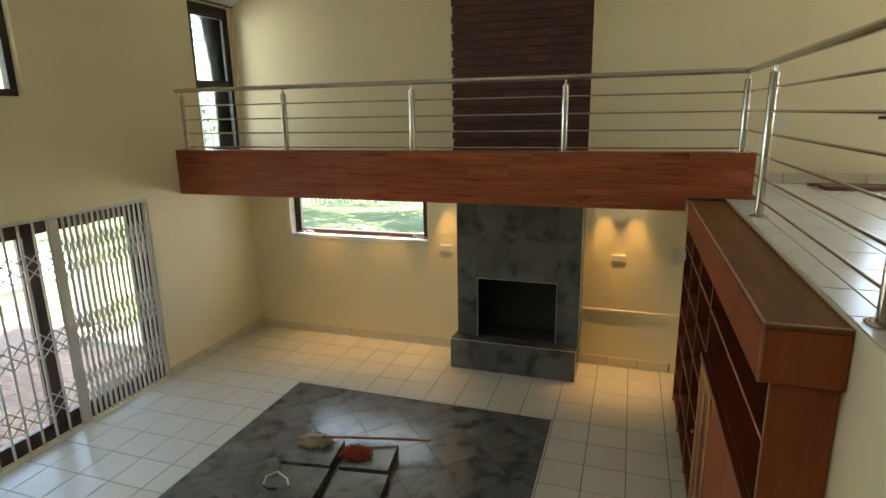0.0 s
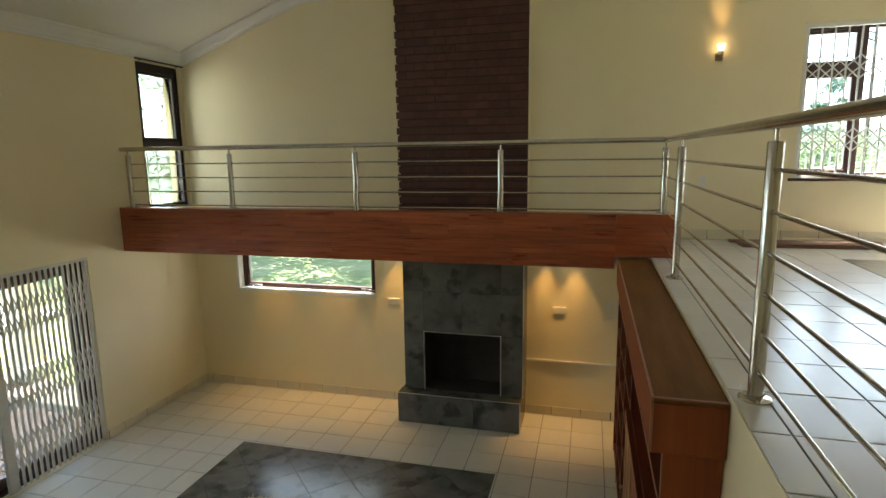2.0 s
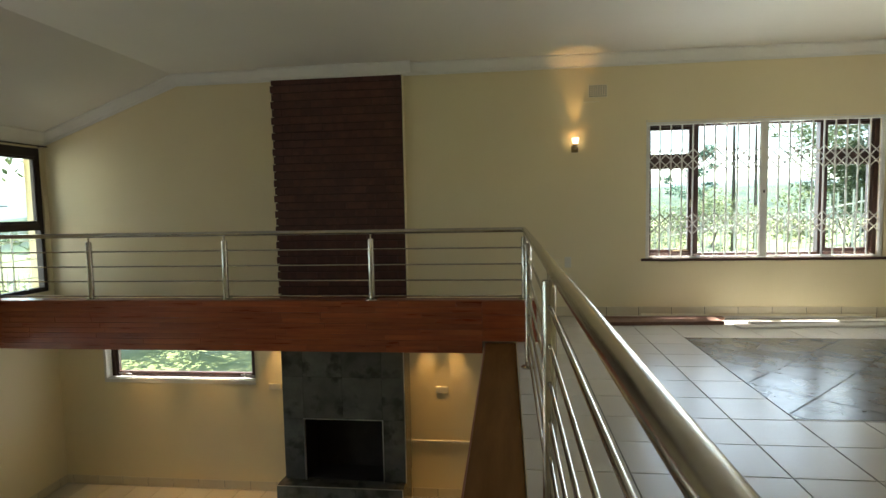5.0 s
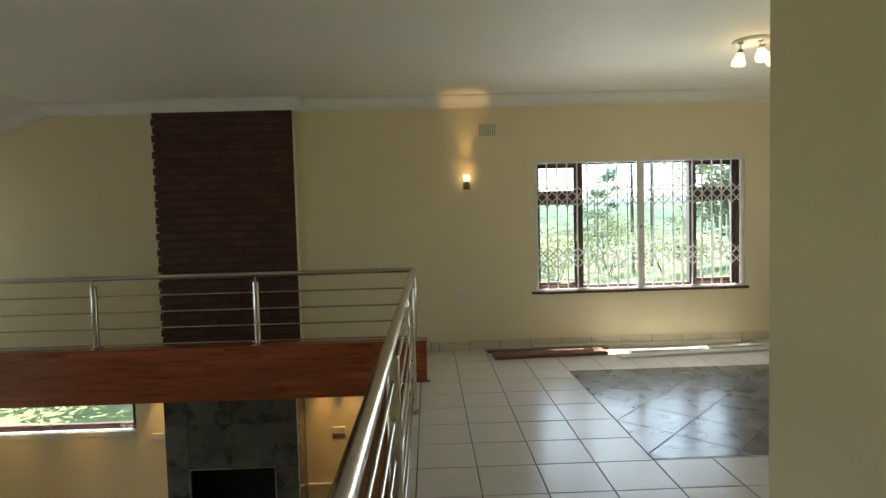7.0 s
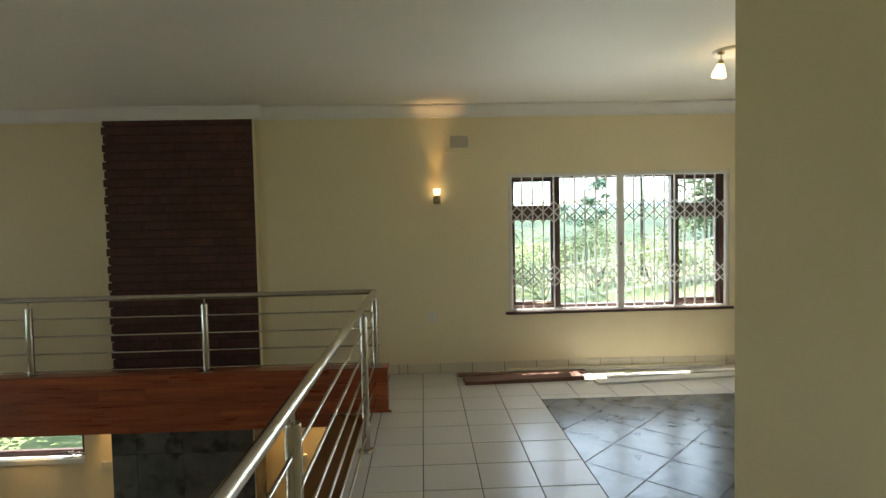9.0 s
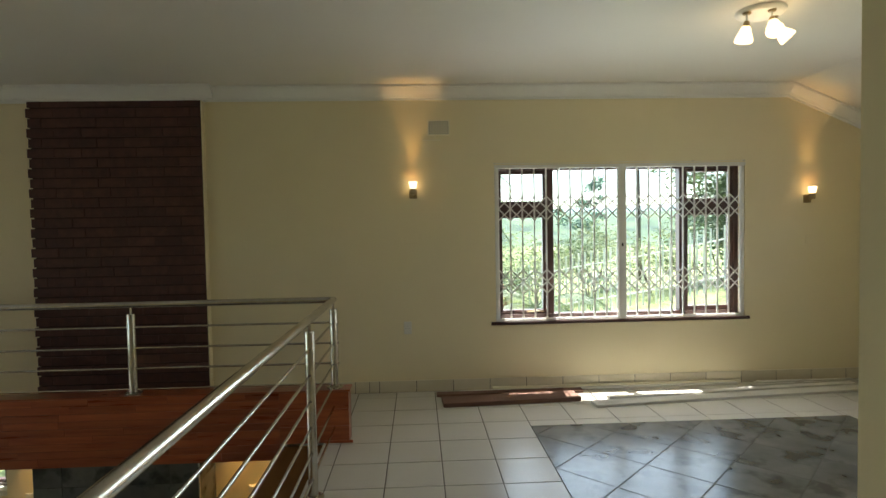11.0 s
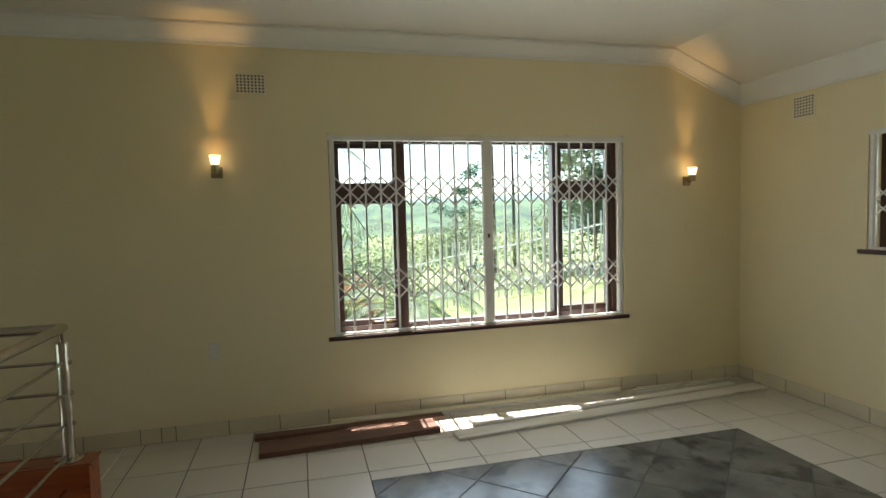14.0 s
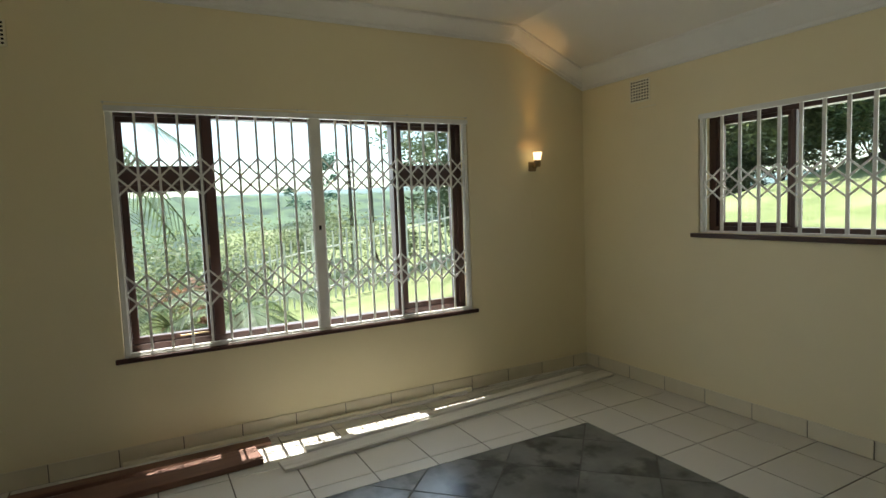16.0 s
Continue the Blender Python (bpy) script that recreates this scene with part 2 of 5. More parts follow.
def lathe_bm(profile, centre, seg=20, bm=None, turn=None):
    """A turned shape: (radius, height) pairs round the z axis, then turned and moved to centre."""
    bm = bm or bmesh.new()
    m = Matrix.Translation(centre) @ (turn or Matrix())
    rings = []
    for r, h in profile:
        rings.append([bm.verts.new(m @ Vector((r * math.cos(2 * math.pi * i / seg), r * math.sin(2 * math.pi * i / seg), h))) for i in range(seg)])
    for a, b in zip(rings, rings[1:]):
        for i in range(seg):
            bm.faces.new((a[i], a[(i + 1) % seg], b[(i + 1) % seg], b[i]))
    return bm


def tube_bm(points, r, seg=8, bm=None):
    bm = bm or bmesh.new()
    pts = [Vector(p) for p in points]
    prev = None
    for i, p in enumerate(pts):
        d = (pts[min(i + 1, len(pts) - 1)] - pts[max(i - 1, 0)]).normalized()
        q = d.to_track_quat("Z", "Y").to_matrix()
        ring = [bm.verts.new(p + q @ Vector((r * math.cos(2 * math.pi * k / seg), r * math.sin(2 * math.pi * k / seg), 0))) for k in range(seg)]
        if prev:
            for k in range(seg):
                bm.faces.new((prev[k], prev[(k + 1) % seg], ring[(k + 1) % seg], ring[k]))
        prev = ring
    return bm


def finish(name, bm, material, smooth=False):
    bmesh.ops.recalc_face_normals(bm, faces=bm.faces)
    me = bpy.data.meshes.new(name)
    bm.to_mesh(me)
    bm.free()
    me.materials.append(material)
    if smooth:
        me.polygons.foreach_set("use_smooth", [True] * len(me.polygons))
        me.set_sharp_from_angle(angle=radians(40))
    return me


def thing(name, label, category, kind="", group="", at=None):
    ob = new(name)
    ob.empty_display_size = 0.1
    if at is not None:
        ob.matrix_world = at if isinstance(at, Matrix) else Matrix.Translation(at)
    return tagged(ob, label, category, group, kind)


def part(name, bm, material, parent=None, label="", smooth=False):
    """One mesh object, in its parent's own space."""
    ob = new(name, bm if isinstance(bm, bpy.types.Mesh) else finish(name, bm, material, smooth))
    ob.parent = parent
    if label:
        ob["label"] = label
    return ob


def solid(name, bm, material, label, category, kind="", group="", smooth=False):
    return tagged(part(name, bm, material, None, "", smooth), label, category, group, kind)


def sheet_wall(u0, u1, v0, v1, w0, w1, holes, place):
    """A wall slab with holes through it; place(u, v, w) gives the point."""
    us = sorted({u0, u1, *(h[0] for h in holes), *(h[1] for h in holes)})
    vs = sorted({v0, v1, *(h[2] for h in holes), *(h[3] for h in holes)})
    us, vs = [u for u in us if u0 <= u <= u1], [v for v in vs if v0 <= v <= v1]
    full = {(i, j) for i in range(len(us) - 1) for j in range(len(vs) - 1)
            if not any(h[0] <= (us[i] + us[i + 1]) / 2 <= h[1] and h[2] <= (vs[j] + vs[j + 1]) / 2 <= h[3] for h in holes)}
    bm, cache = bmesh.new(), {}

    def vert(i, j, k):
        if (i, j, k) not in cache:
            cache[i, j, k] = bm.verts.new(place(us[i], vs[j], (w0, w1)[k]))
        return cache[i, j, k]
    for i, j in full:
        for k in (0, 1):
            bm.faces.new([vert(i + a, j + b, k) for a, b in ((0, 0), (1, 0), (1, 1), (0, 1))])
        for di, dj, edge in ((-1, 0, ((0, 0), (0, 1))), (1, 0, ((1, 0), (1, 1))), (0, -1, ((0, 0), (1, 0))), (0, 1, ((0, 1), (1, 1)))):
            if (i + di, j + dj) not in full:
                (a, b), (c, d) = edge
                bm.faces.new((vert(i + a, j + b, 0), vert(i + c, j + d, 0), vert(i + c, j + d, 1), vert(i + a, j + b, 1)))
    return bm


# ---- the plan ----
XW, XE, YN, YS = -4.05, 6.24, 6.565, -1.2      # inner faces of the outer walls
LOW = -2.09                                    # lower floor; the upper floor is 0
EDGE = 1.42                                    # edge of the upper floor over the lower room
CEIL, BREAK_W, BREAK_E = 2.74, -2.35, 5.52
CEIL_W, CEIL_E = 2.12, 2.43
BIG = (2.80, 5.115, 0.62, 2.037)
LOWWIN = (-3.47, -1.575, -0.82, -0.22)
EAST = (3.55, 5.46, 1.165, 1.95)
TALL = (5.83, 6.505, 0.30, 1.97)
# its unseen southern run is added to let in more light
HIGH = (0.40, 3.86, 0.90, 1.98)
DOOR = (2.45, 4.92, LOW, -0.09)


def ceil_z(x):
    if x < BREAK_W:
        return CEIL + (x - BREAK_W) * (CEIL - CEIL_W) / (BREAK_W - XW)
    if x > BREAK_E:
        return CEIL - (x - BREAK_E) * (CEIL - CEIL_E) / (XE - BREAK_E)
    return CEIL


TOP = 3.1
solid("wall_north", sheet_wall(XW - 0.25, XE + 0.25, LOW - 0.3, TOP, YN, YN + 0.23, [BIG, LOWWIN], lambda u, v, w: (u, w, v)), M["wall"],
      "cream painted plaster wall with two window openings", "wall", "structure")
solid("wall_east", sheet_wall(YS - 0.25, YN, -0.4, TOP, XE, XE + 0.23, [EAST], lambda u, v, w: (w, u, v)), M["wall"],
      "cream painted plaster wall with a wide low window", "wall", "structure")
solid("wall_west", sheet_wall(YS - 0.25, YN, LOW - 0.3, TOP, XW - 0.23, XW, [TALL, HIGH, DOOR], lambda u, v, w: (w, u, v)), M["wall"],
      "cream painted plaster wall with door and window openings", "wall", "structure")
solid("wall_south", sheet_wall(XW, XE, LOW - 0.3, TOP, YS - 0.23, YS, [], lambda u, v, w: (u, w, v)), M["wall"],
      "cream painted plaster wall", "wall", "structure")
# wall between the passage and the upper room
solid("wall_passage", box_bm(2.79, 2.94, YS, 2.36, 0, CEIL, 0.006), M["wall"], "cream painted partition wall ending in a plain corner", "wall", "structure")
# wall that carries the edge of the upper floor
solid("wall_retaining", box_bm(EDGE, EDGE + 0.2, YS, YN, LOW, -0.005), M["wall"], "cream painted wall under the upper floor's edge", "wall", "structure")

bm = bmesh.new()
prof = [(XW - 0.1, ceil_z(XW - 0.1)), (BREAK_W, CEIL), (BREAK_E, CEIL), (XE + 0.1, ceil_z(XE + 0.1))]
lowv = [[bm.verts.new((x, y, z)) for x, z in prof] for y in (YS - 0.1, YN + 0.1)]
upv = [[bm.verts.new((x, y, z + 0.12)) for x, z in prof] for y in (YS - 0.1, YN + 0.1)]
for i in range(3):
    bm.faces.new((lowv[0][i], lowv[1][i], lowv[1][i + 1], lowv[0][i + 1]))
    bm.faces.new((upv[0][i], upv[0][i + 1], upv[1][i + 1], upv[1][i]))
solid("ceiling", bm, M["ceiling"], "white painted ceiling, flat in the middle and sloping down at both sides", "ceiling", "structure")
solid("roof_slab", box_bm(XW - 0.3, XE + 0.3, YS - 0.3, YN + 0.24, TOP, TOP + 0.15), M["outer"], "plain roof slab over the rooms", "roof", "structure")


def cornice_run(bm, a, b, inward, slope=0.0):
    """Stepped cove from a to b along the joint of wall and ceiling."""
    a, b, n = Vector(a), Vector(b), Vector(inward)
    outline = [(0.0, 0.0), (0.105, 0.0), (0.105, -0.018), (0.09, -0.022), (0.078, -0.040), (0.050, -0.066), (0.030, -0.080), (0.026, -0.094), (0.014, -0.098), (0.012, -0.118), (0.0, -0.118)]
    rings = [[bm.verts.new(p + n * d + Vector((0, 0, h + d * slope))) for d, h in outline] for p in (a, b)]
    k = len(outline)
    for i in range(k):
        bm.faces.new((rings[0][i], rings[0][(i + 1) % k], rings[1][(i + 1) % k], rings[1][i]))
    for r in rings:
        bm.faces.new(r)


CX0, CX1, CY = -1.215, 0.246, 6.495            # brick chimney breast: sides and face
bm = bmesh.new()
e = 0.001
cornice_run(bm, (XW, YN, ceil_z(XW) - e), (BREAK_W, YN, CEIL - e), (0, -1, 0))
cornice_run(bm, (BREAK_W, YN, CEIL - e), (CX0 - 0.02, YN, CEIL - e), (0, -1, 0))
cornice_run(bm, (CX0 - 0.11, CY, CEIL - e), (CX1 + 0.11, CY, CEIL - e), (0, -1, 0))
cornice_run(bm, (CX1 + 0.006, CY, CEIL - 2 * e), (CX1 + 0.006, YN, CEIL - 2 * e), (1, 0, 0))
cornice_run(bm, (CX0 - 0.006, CY, CEIL - 2 * e), (CX0 - 0.006, YN, CEIL - 2 * e), (-1, 0, 0))
cornice_run(bm, (CX1 + 0.02, YN, CEIL - e), (BREAK_E, YN, CEIL - e), (0, -1, 0))
cornice_run(bm, (BREAK_E, YN, CEIL - e), (XE, YN, ceil_z(XE) - e), (0, -1, 0))
cornice_run(bm, (XE, YS, ceil_z(XE) - 2 * e), (XE, YN, ceil_z(XE) - 2 * e), (-1, 0, 0), (CEIL - CEIL_E) / (XE - BREAK_E))
cornice_run(bm, (XW, YS, ceil_z(XW) - 2 * e), (XW, YN, ceil_z(XW) - 2 * e), (1, 0, 0), (CEIL - CEIL_W) / (BREAK_W - XW))
solid("trim_cornice", bm, M["cornice"], "white stepped plaster cornice along the ceiling", "cornice", "structure", smooth=True)

# ---- floors (beds; the tiles follow at the end) ----
solid("floor_lower", box_bm(XW - 0.05, EDGE + 0.05, YS - 0.05, YN + 0.05, LOW - 0.15, LOW - 0.004), M["grout"], "cream tiled lower floor with dark joints", "floor", "structure")
bm = box_bm(EDGE + 0.012, XE + 0.05, YS - 0.05, YN + 0.05, -0.13, -0.004)
solid("floor_upper", bm, M["grout"], "cream tiled upper floor with dark joints", "floor", "structure")
solid("floor_bridge", box_bm(XW, EDGE - 0.001, 5.53, YN + 0.02, -0.09, -0.004), M["ceiling"], "concrete bridge slab along the window wall", "floor", "structure")
# stairs from the lower floor up to the passage
stairs = thing("stairs", "tiled concrete stairs up to the upper floor", "stairs", "structure")
rise, going = -LOW / 12, 0.27
for i in range(11):
    part("step", box_bm(EDGE - (i + 1) * going, EDGE - i * going, 0.0, 0.95, LOW, -(i + 1) * rise, 0.004), M["tile"], stairs)

# ---- fascia beam of the bridge ----
FY, FT, FB = 5.40, 0.37, -0.10
rng = random.Random(4)
beam = thing("fascia_beam", "red-brown varnished fascia beam of laminated boards", "beam", "structure")
part("core", box_bm(XW, 1.12, FY + 0.02, FY + 0.13, FB, FT - 0.012), M["wood_dark"], beam)
part("end_core", box_bm(1.12, 1.585, FY + 0.02, FY + 0.13, 0.0, FT - 0.012), M["wood_dark"], beam)
part("cap", box_bm(XW, 1.61, FY - 0.006, FY + 0.14, FT - 0.012, FT, 0.003), M["wood"], beam)
part("underside_strip", box_bm(XW, 1.12, FY, FY + 0.13, FB - 0.01, FB), M["wood"], beam)
rows_n = 9
bh = (FT - 0.012 - FB) / rows_n
for r in range(rows_n):
    z0 = FB + r * bh
    x = XW
    while x < 1.12:
        x1 = min(1.12, x + rng.uniform(0.35, 1.1))
        if 1.12 - x1 < 0.15:
            x1 = 1.12
        part("board", box_bm(x + 0.0006, x1 - 0.0006, FY + rng.uniform(-0.001, 0.001), FY + 0.02, z0 + 0.0006, z0 + bh - 0.0006), M["wood"], beam)
        x = x1
for r in range(3):
    z0, z1 = 0.0 + r * 0.1193, (r + 1) * 0.1193
    part("end_board", box_bm(1.1206, 1.60, FY - 0.002, FY + 0.02, z0 + 0.001, z1 - 0.001), M["wood"], beam)
part("end_cap", box_bm(1.585, 1.60, FY + 0.02, FY + 0.13, 0.0, FT - 0.012), M["wood"], beam)
part("end_foot", box_bm(1.43, 1.625, FY - 0.014, FY - 0.003, 0.0, 0.02, 0.003), M["wood"], beam)

# ---- balustrades ----
RX, RY, RT = 1.50, 5.465, 1.0125
BARS = (0.110, 0.255, 0.399, 0.544, 0.687, 0.832)


def post_parts(parent, x, y, z0, side):
    p = part("post", lathe_bm([(0.0, RT - 0.085), (0.024, RT - 0.085), (0.027, RT - 0.092), (0.027, z0 + 0.004), (0.0, z0 + 0.004)], (x, y, 0), 18), M["steel"], parent, smooth=True)
    part("stem", cyl_bm((x, y, RT - 0.09), (x, y, RT - 0.02), 0.008, seg=10), M["steel"], p, smooth=True)
    part("flange", lathe_bm([(0.0, z0 + 0.010), (0.052, z0 + 0.010), (0.058, z0 + 0.006), (0.058, z0), (0.0, z0)], (x, y, 0), 24), M["steel"], p, smooth=True)
    for k in range(3):
        a = 0.6 + k * 2.09
        part("bolt", lathe_bm([(0.0, z0 + 0.016), (0.005, z0 + 0.015), (0.006, z0 + 0.010)], (x + 0.044 * math.cos(a), y + 0.044 * math.sin(a), 0), 8), M["steel"], p)
    for z in BARS:
        if z > z0 + 0.03:
            d = Vector((0, 1, 0)) if side == "x" else Vector((1, 0, 0))
            part("bar_collar", cyl_bm(Vector((x, y, z)) - d * 0.034, Vector((x, y, z)) + d * 0.034, 0.0095, seg=10), M["steel"], p, smooth=True)


b1 = thing("balustrade", "polished stainless steel balustrade standing on the wooden fascia beam", "balustrade", group="balustrades")
part("top_rail", tube_bm([(XW + 0.03, RY, RT - 0.0225), (RX + 0.002, RY, RT - 0.0225)], 0.0225, 16), M["steel"], b1, smooth=True)
for x in (-3.93, -2.68, -1.30, 0.11, RX):
    post_parts(b1, x, RY, FT, "y")
for z in BARS[2:]:
    part("bar", cyl_bm((-3.93, RY, z), (RX, RY, z), 0.0072, seg=10), M["steel"], b1, smooth=True)
b2 = thing("balustrade", "polished stainless steel balustrade along the edge of the tiled upper floor", "balustrade", group="balustrades")
part("top_rail", tube_bm([(RX, RY + 0.02, RT - 0.0225), (RX, 2.0, RT - 0.0225), (RX, 0.62, RT - 0.0225)], 0.0225, 20), M["steel"], b2, smooth=True)
part("rail_cap", lathe_bm([(0.0225, 0), (0.019, 0.007), (0.0, 0.01)], (RX, 0.62, RT - 0.0225), 16, turn=Matrix.Rotation(radians(90), 4, "X")), M["steel"], b2, smooth=True)
for y in (4.60, 2.55, 0.72):
    post_parts(b2, RX, y, 0.0, "x")
for z in BARS:
    y1 = RY - 0.03 if z > FT else FY - 0.005
    part("bar", cyl_bm((RX, 0.72, z), (RX, y1, z), 0.0075, seg=10), M["steel"], b2, smooth=True)

# ---- brick chimney breast above the bridge ----
chim = thing("chimney_breast", "dark brown face-brick chimney breast with raked joints", "chimney", "structure")
part("core", box_bm(CX0 + 0.02, CX1 - 0.004, CY + 0.008, YN + 0.005, 0.0, CEIL - 0.002), M["mortar"], chim)
part("edge_trim", box_bm(CX1 - 0.002, CX1 + 0.008, CY + 0.004, YN + 0.003, 0.0, CEIL - 0.003), M["wall"], chim, "cream plastered side edge")
CH, BL = 0.0857, 0.230
brick_full = finish("brick", box_bm(0, BL - 0.0015, 0, 0.05, 0, CH - 0.011, 0.003), M["brick"])
brick_cut = {}
rows_b = int((CEIL - 0.01) / CH)
for r in range(rows_b):
    z = 0.002 + r * CH
    shift = 0.0 if r % 2 else BL / 2
    x = CX0 - (0.012 if r % 2 else 0.0)
    first = True
    while x < CX1 - 0.03:
        w = BL - (shift if first else 0.0)
        w = min(w, CX1 - 0.004 - x)
        first = False
        if abs(w - BL) < 0.002:
            me = brick_full
        else:
            key = round(w, 3)
            if key not in brick_cut:
                brick_cut[key] = finish("brick_cut", box_bm(0, w - 0.002, 0, 0.05, 0, CH - 0.011, 0.003), M["brick"])
            me = brick_cut[key]
        ob = part("brick", me, None, chim)
        ob.location = (x, CY + rng.uniform(-0.004, 0.004), z + rng.uniform(-0.001, 0.001))
        x += w

# ---- slate fireplace in the lower room ----
fire = thing("fireplace", "slate-clad fireplace with raised hearth and black firebox", "fireplace", "structure")
SX0, SX1, SY, HY, HT = -1.095, 0.247, 6.19, 6.03, -1.745
OX0, OX1, OT = -0.862, 0.006, -1.065
part("breast", sheet_wall(SX0 + 0.012, SX1 - 0.012, HT, FB + 0.004, SY + 0.014, YN, [(OX0, OX1, HT, OT)], lambda u, v, w: (u, w, v)), M["slate_grout"], fire)
part("firebox", sheet_wall(OX0 - 0.001, OX1 + 0.001, HT + 0.001, OT + 0.001, YN - 0.012, YN - 0.004, [], lambda u, v, w: (u, w, v)), M["firebox_black"], fire)
for nm, bx in (("firebox_side", (OX0 + 0.001, OX0 + 0.012, SY + 0.02, YN - 0.013, HT + 0.002, OT - 0.001)), ("firebox_side", (OX1 - 0.012, OX1 - 0.001, SY + 0.02, YN - 0.013, HT + 0.002, OT - 0.001)),
               ("firebox_top", (OX0 + 0.013, OX1 - 0.013, SY + 0.02, YN - 0.013, OT - 0.012, OT - 0.001)), ("firebox_floor", (OX0 + 0.013, OX1 - 0.013, SY + 0.02, YN - 0.013, HT + 0.002, HT + 0.01))):
    part(nm, box_bm(*bx), M["firebox_black"], fire)


def slate_panel(x0, x1, z0, z1, y):
    part("slate_tile", box_bm(x0 + 0.001, x1 - 0.001, y + rng.uniform(-0.0015, 0.0015), y + 0.014, z0 + 0.001, z1 - 0.001, 0.001), M["slate"], fire)


xs = [SX0, -0.862, -0.43, 0.006, SX1]
zs = [HT, -1.40, OT, -0.60, FB + 0.003]
for j in range(4):
    for i in range(4):
        if i in (1, 2) and j < 2:
            continue
        slate_panel(xs[i], xs[i + 1], zs[j], zs[j + 1], SY)
for sx in (SX0, SX1 - 0.012):
    for j in range(4):
        part("slate_tile", box_bm(sx, sx + 0.012, SY + 0.015, YN - 0.001, zs[j] + 0.001, zs[j + 1] - 0.001, 0.001), M["slate"], fire)
HX0, HX1 = -1.135, 0.238
part("hearth", box_bm(HX0 + 0.01, HX1 - 0.01, HY + 0.012, YN - 0.002, LOW, HT - 0.013), M["slate_grout"], fire)
hx = [HX0, -0.70, -0.27, HX1]
for i in range(3):
    part("slate_tile", box_bm(hx[i] + 0.001, hx[i + 1] - 0.001, HY, HY + 0.012, LOW, HT - 0.004, 0.001), M["slate"], fire)
    part("slate_tile", box_bm(hx[i] + 0.001, hx[i + 1] - 0.001, HY + 0.013, SY + 0.012, HT - 0.013, HT - 0.001, 0.001), M["slate"], fire)
for sx in (HX0 - 0.001, HX1 - 0.010):
    part("slate_tile", box_bm(sx, sx + 0.011, HY + 0.013, YN - 0.003, LOW, HT - 0.014, 0.001), M["slate"], fire)
for bx in ((OX0 - 0.006, OX0 + 0.004, SY - 0.004, SY + 0.02, HT, OT + 0.006), (OX1 - 0.004, OX1 + 0.006, SY - 0.004, SY + 0.02, HT, OT + 0.006),
           (OX0 + 0.004, OX1 - 0.004, SY - 0.004, SY + 0.02, OT - 0.003, OT + 0.006), (SX1 - 0.003, SX1 + 0.006, SY - 0.004, SY + 0.006, HT, FB),
           (HX0 + 0.004, HX1 - 0.004, HY - 0.003, HY + 0.005, HT - 0.003, HT + 0.003), (HX1 - 0.004, HX1 + 0.004, HY - 0.003, HY + 0.004, LOW, HT + 0.003)):
    part("edge_strip", box_bm(*bx), M["alu"], fire, "thin aluminium edge strip")

# ---- long ledge and bookcase under the floor's edge ----
LX0, LY0, LY1, LZ = 1.145, 2.53, FY + 0.02, -0.02
ledge = thing("ledge", "worn red-brown wooden ledge on top of the bookcase", "ledge")
part("top", box_bm(LX0, EDGE - 0.003, LY0, LY1, LZ - 0.02, LZ, 0.003), M["worktop"], ledge)
part("front", box_bm(LX0, LX0 + 0.02, LY0 + 0.018, LY1, -0.245, LZ - 0.021, 0.002), M["wood_y"], ledge)
part("end", box_bm(LX0, EDGE - 0.003, LY0, LY0 + 0.018, -0.245, LZ - 0.021, 0.002), M["panel"], ledge)
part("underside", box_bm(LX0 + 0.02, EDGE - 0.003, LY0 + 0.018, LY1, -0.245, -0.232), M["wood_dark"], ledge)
part("edging", box_bm(LX0 - 0.002, LX0 + 0.008, LY0 - 0.002, LY1, LZ - 0.004, LZ + 0.002), M["edging"], ledge)
part("edging", box_bm(LX0 + 0.008, EDGE - 0.004, LY0 - 0.003, LY0 + 0.007, LZ - 0.004, LZ + 0.002), M["edging"], ledge)
part("edging", box_bm(LX0 - 0.003, LX0 + 0.007, LY0 - 0.003, LY0 + 0.005, -0.245, LZ - 0.005), M["edging"], ledge)

case = thing("bookcase", "dark red wooden bookcase with open shelves and pale edging", "bookcase")
BX0, BX1, BT = 1.20, EDGE - 0.003, -0.247
ys = (2.58, 4.10, 4.72, 5.34, 5.93)
for i, y in enumerate(ys):
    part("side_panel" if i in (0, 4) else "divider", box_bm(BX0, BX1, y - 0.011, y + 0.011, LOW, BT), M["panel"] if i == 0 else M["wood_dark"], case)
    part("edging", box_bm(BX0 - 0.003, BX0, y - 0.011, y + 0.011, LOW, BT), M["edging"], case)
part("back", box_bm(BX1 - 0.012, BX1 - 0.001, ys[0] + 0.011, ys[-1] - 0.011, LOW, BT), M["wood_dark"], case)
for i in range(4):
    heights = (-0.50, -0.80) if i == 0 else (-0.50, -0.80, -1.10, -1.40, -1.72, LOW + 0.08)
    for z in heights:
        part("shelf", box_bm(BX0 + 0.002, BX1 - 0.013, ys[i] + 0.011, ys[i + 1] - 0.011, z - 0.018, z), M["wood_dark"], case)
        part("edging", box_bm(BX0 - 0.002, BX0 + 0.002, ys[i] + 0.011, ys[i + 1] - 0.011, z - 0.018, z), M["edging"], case)


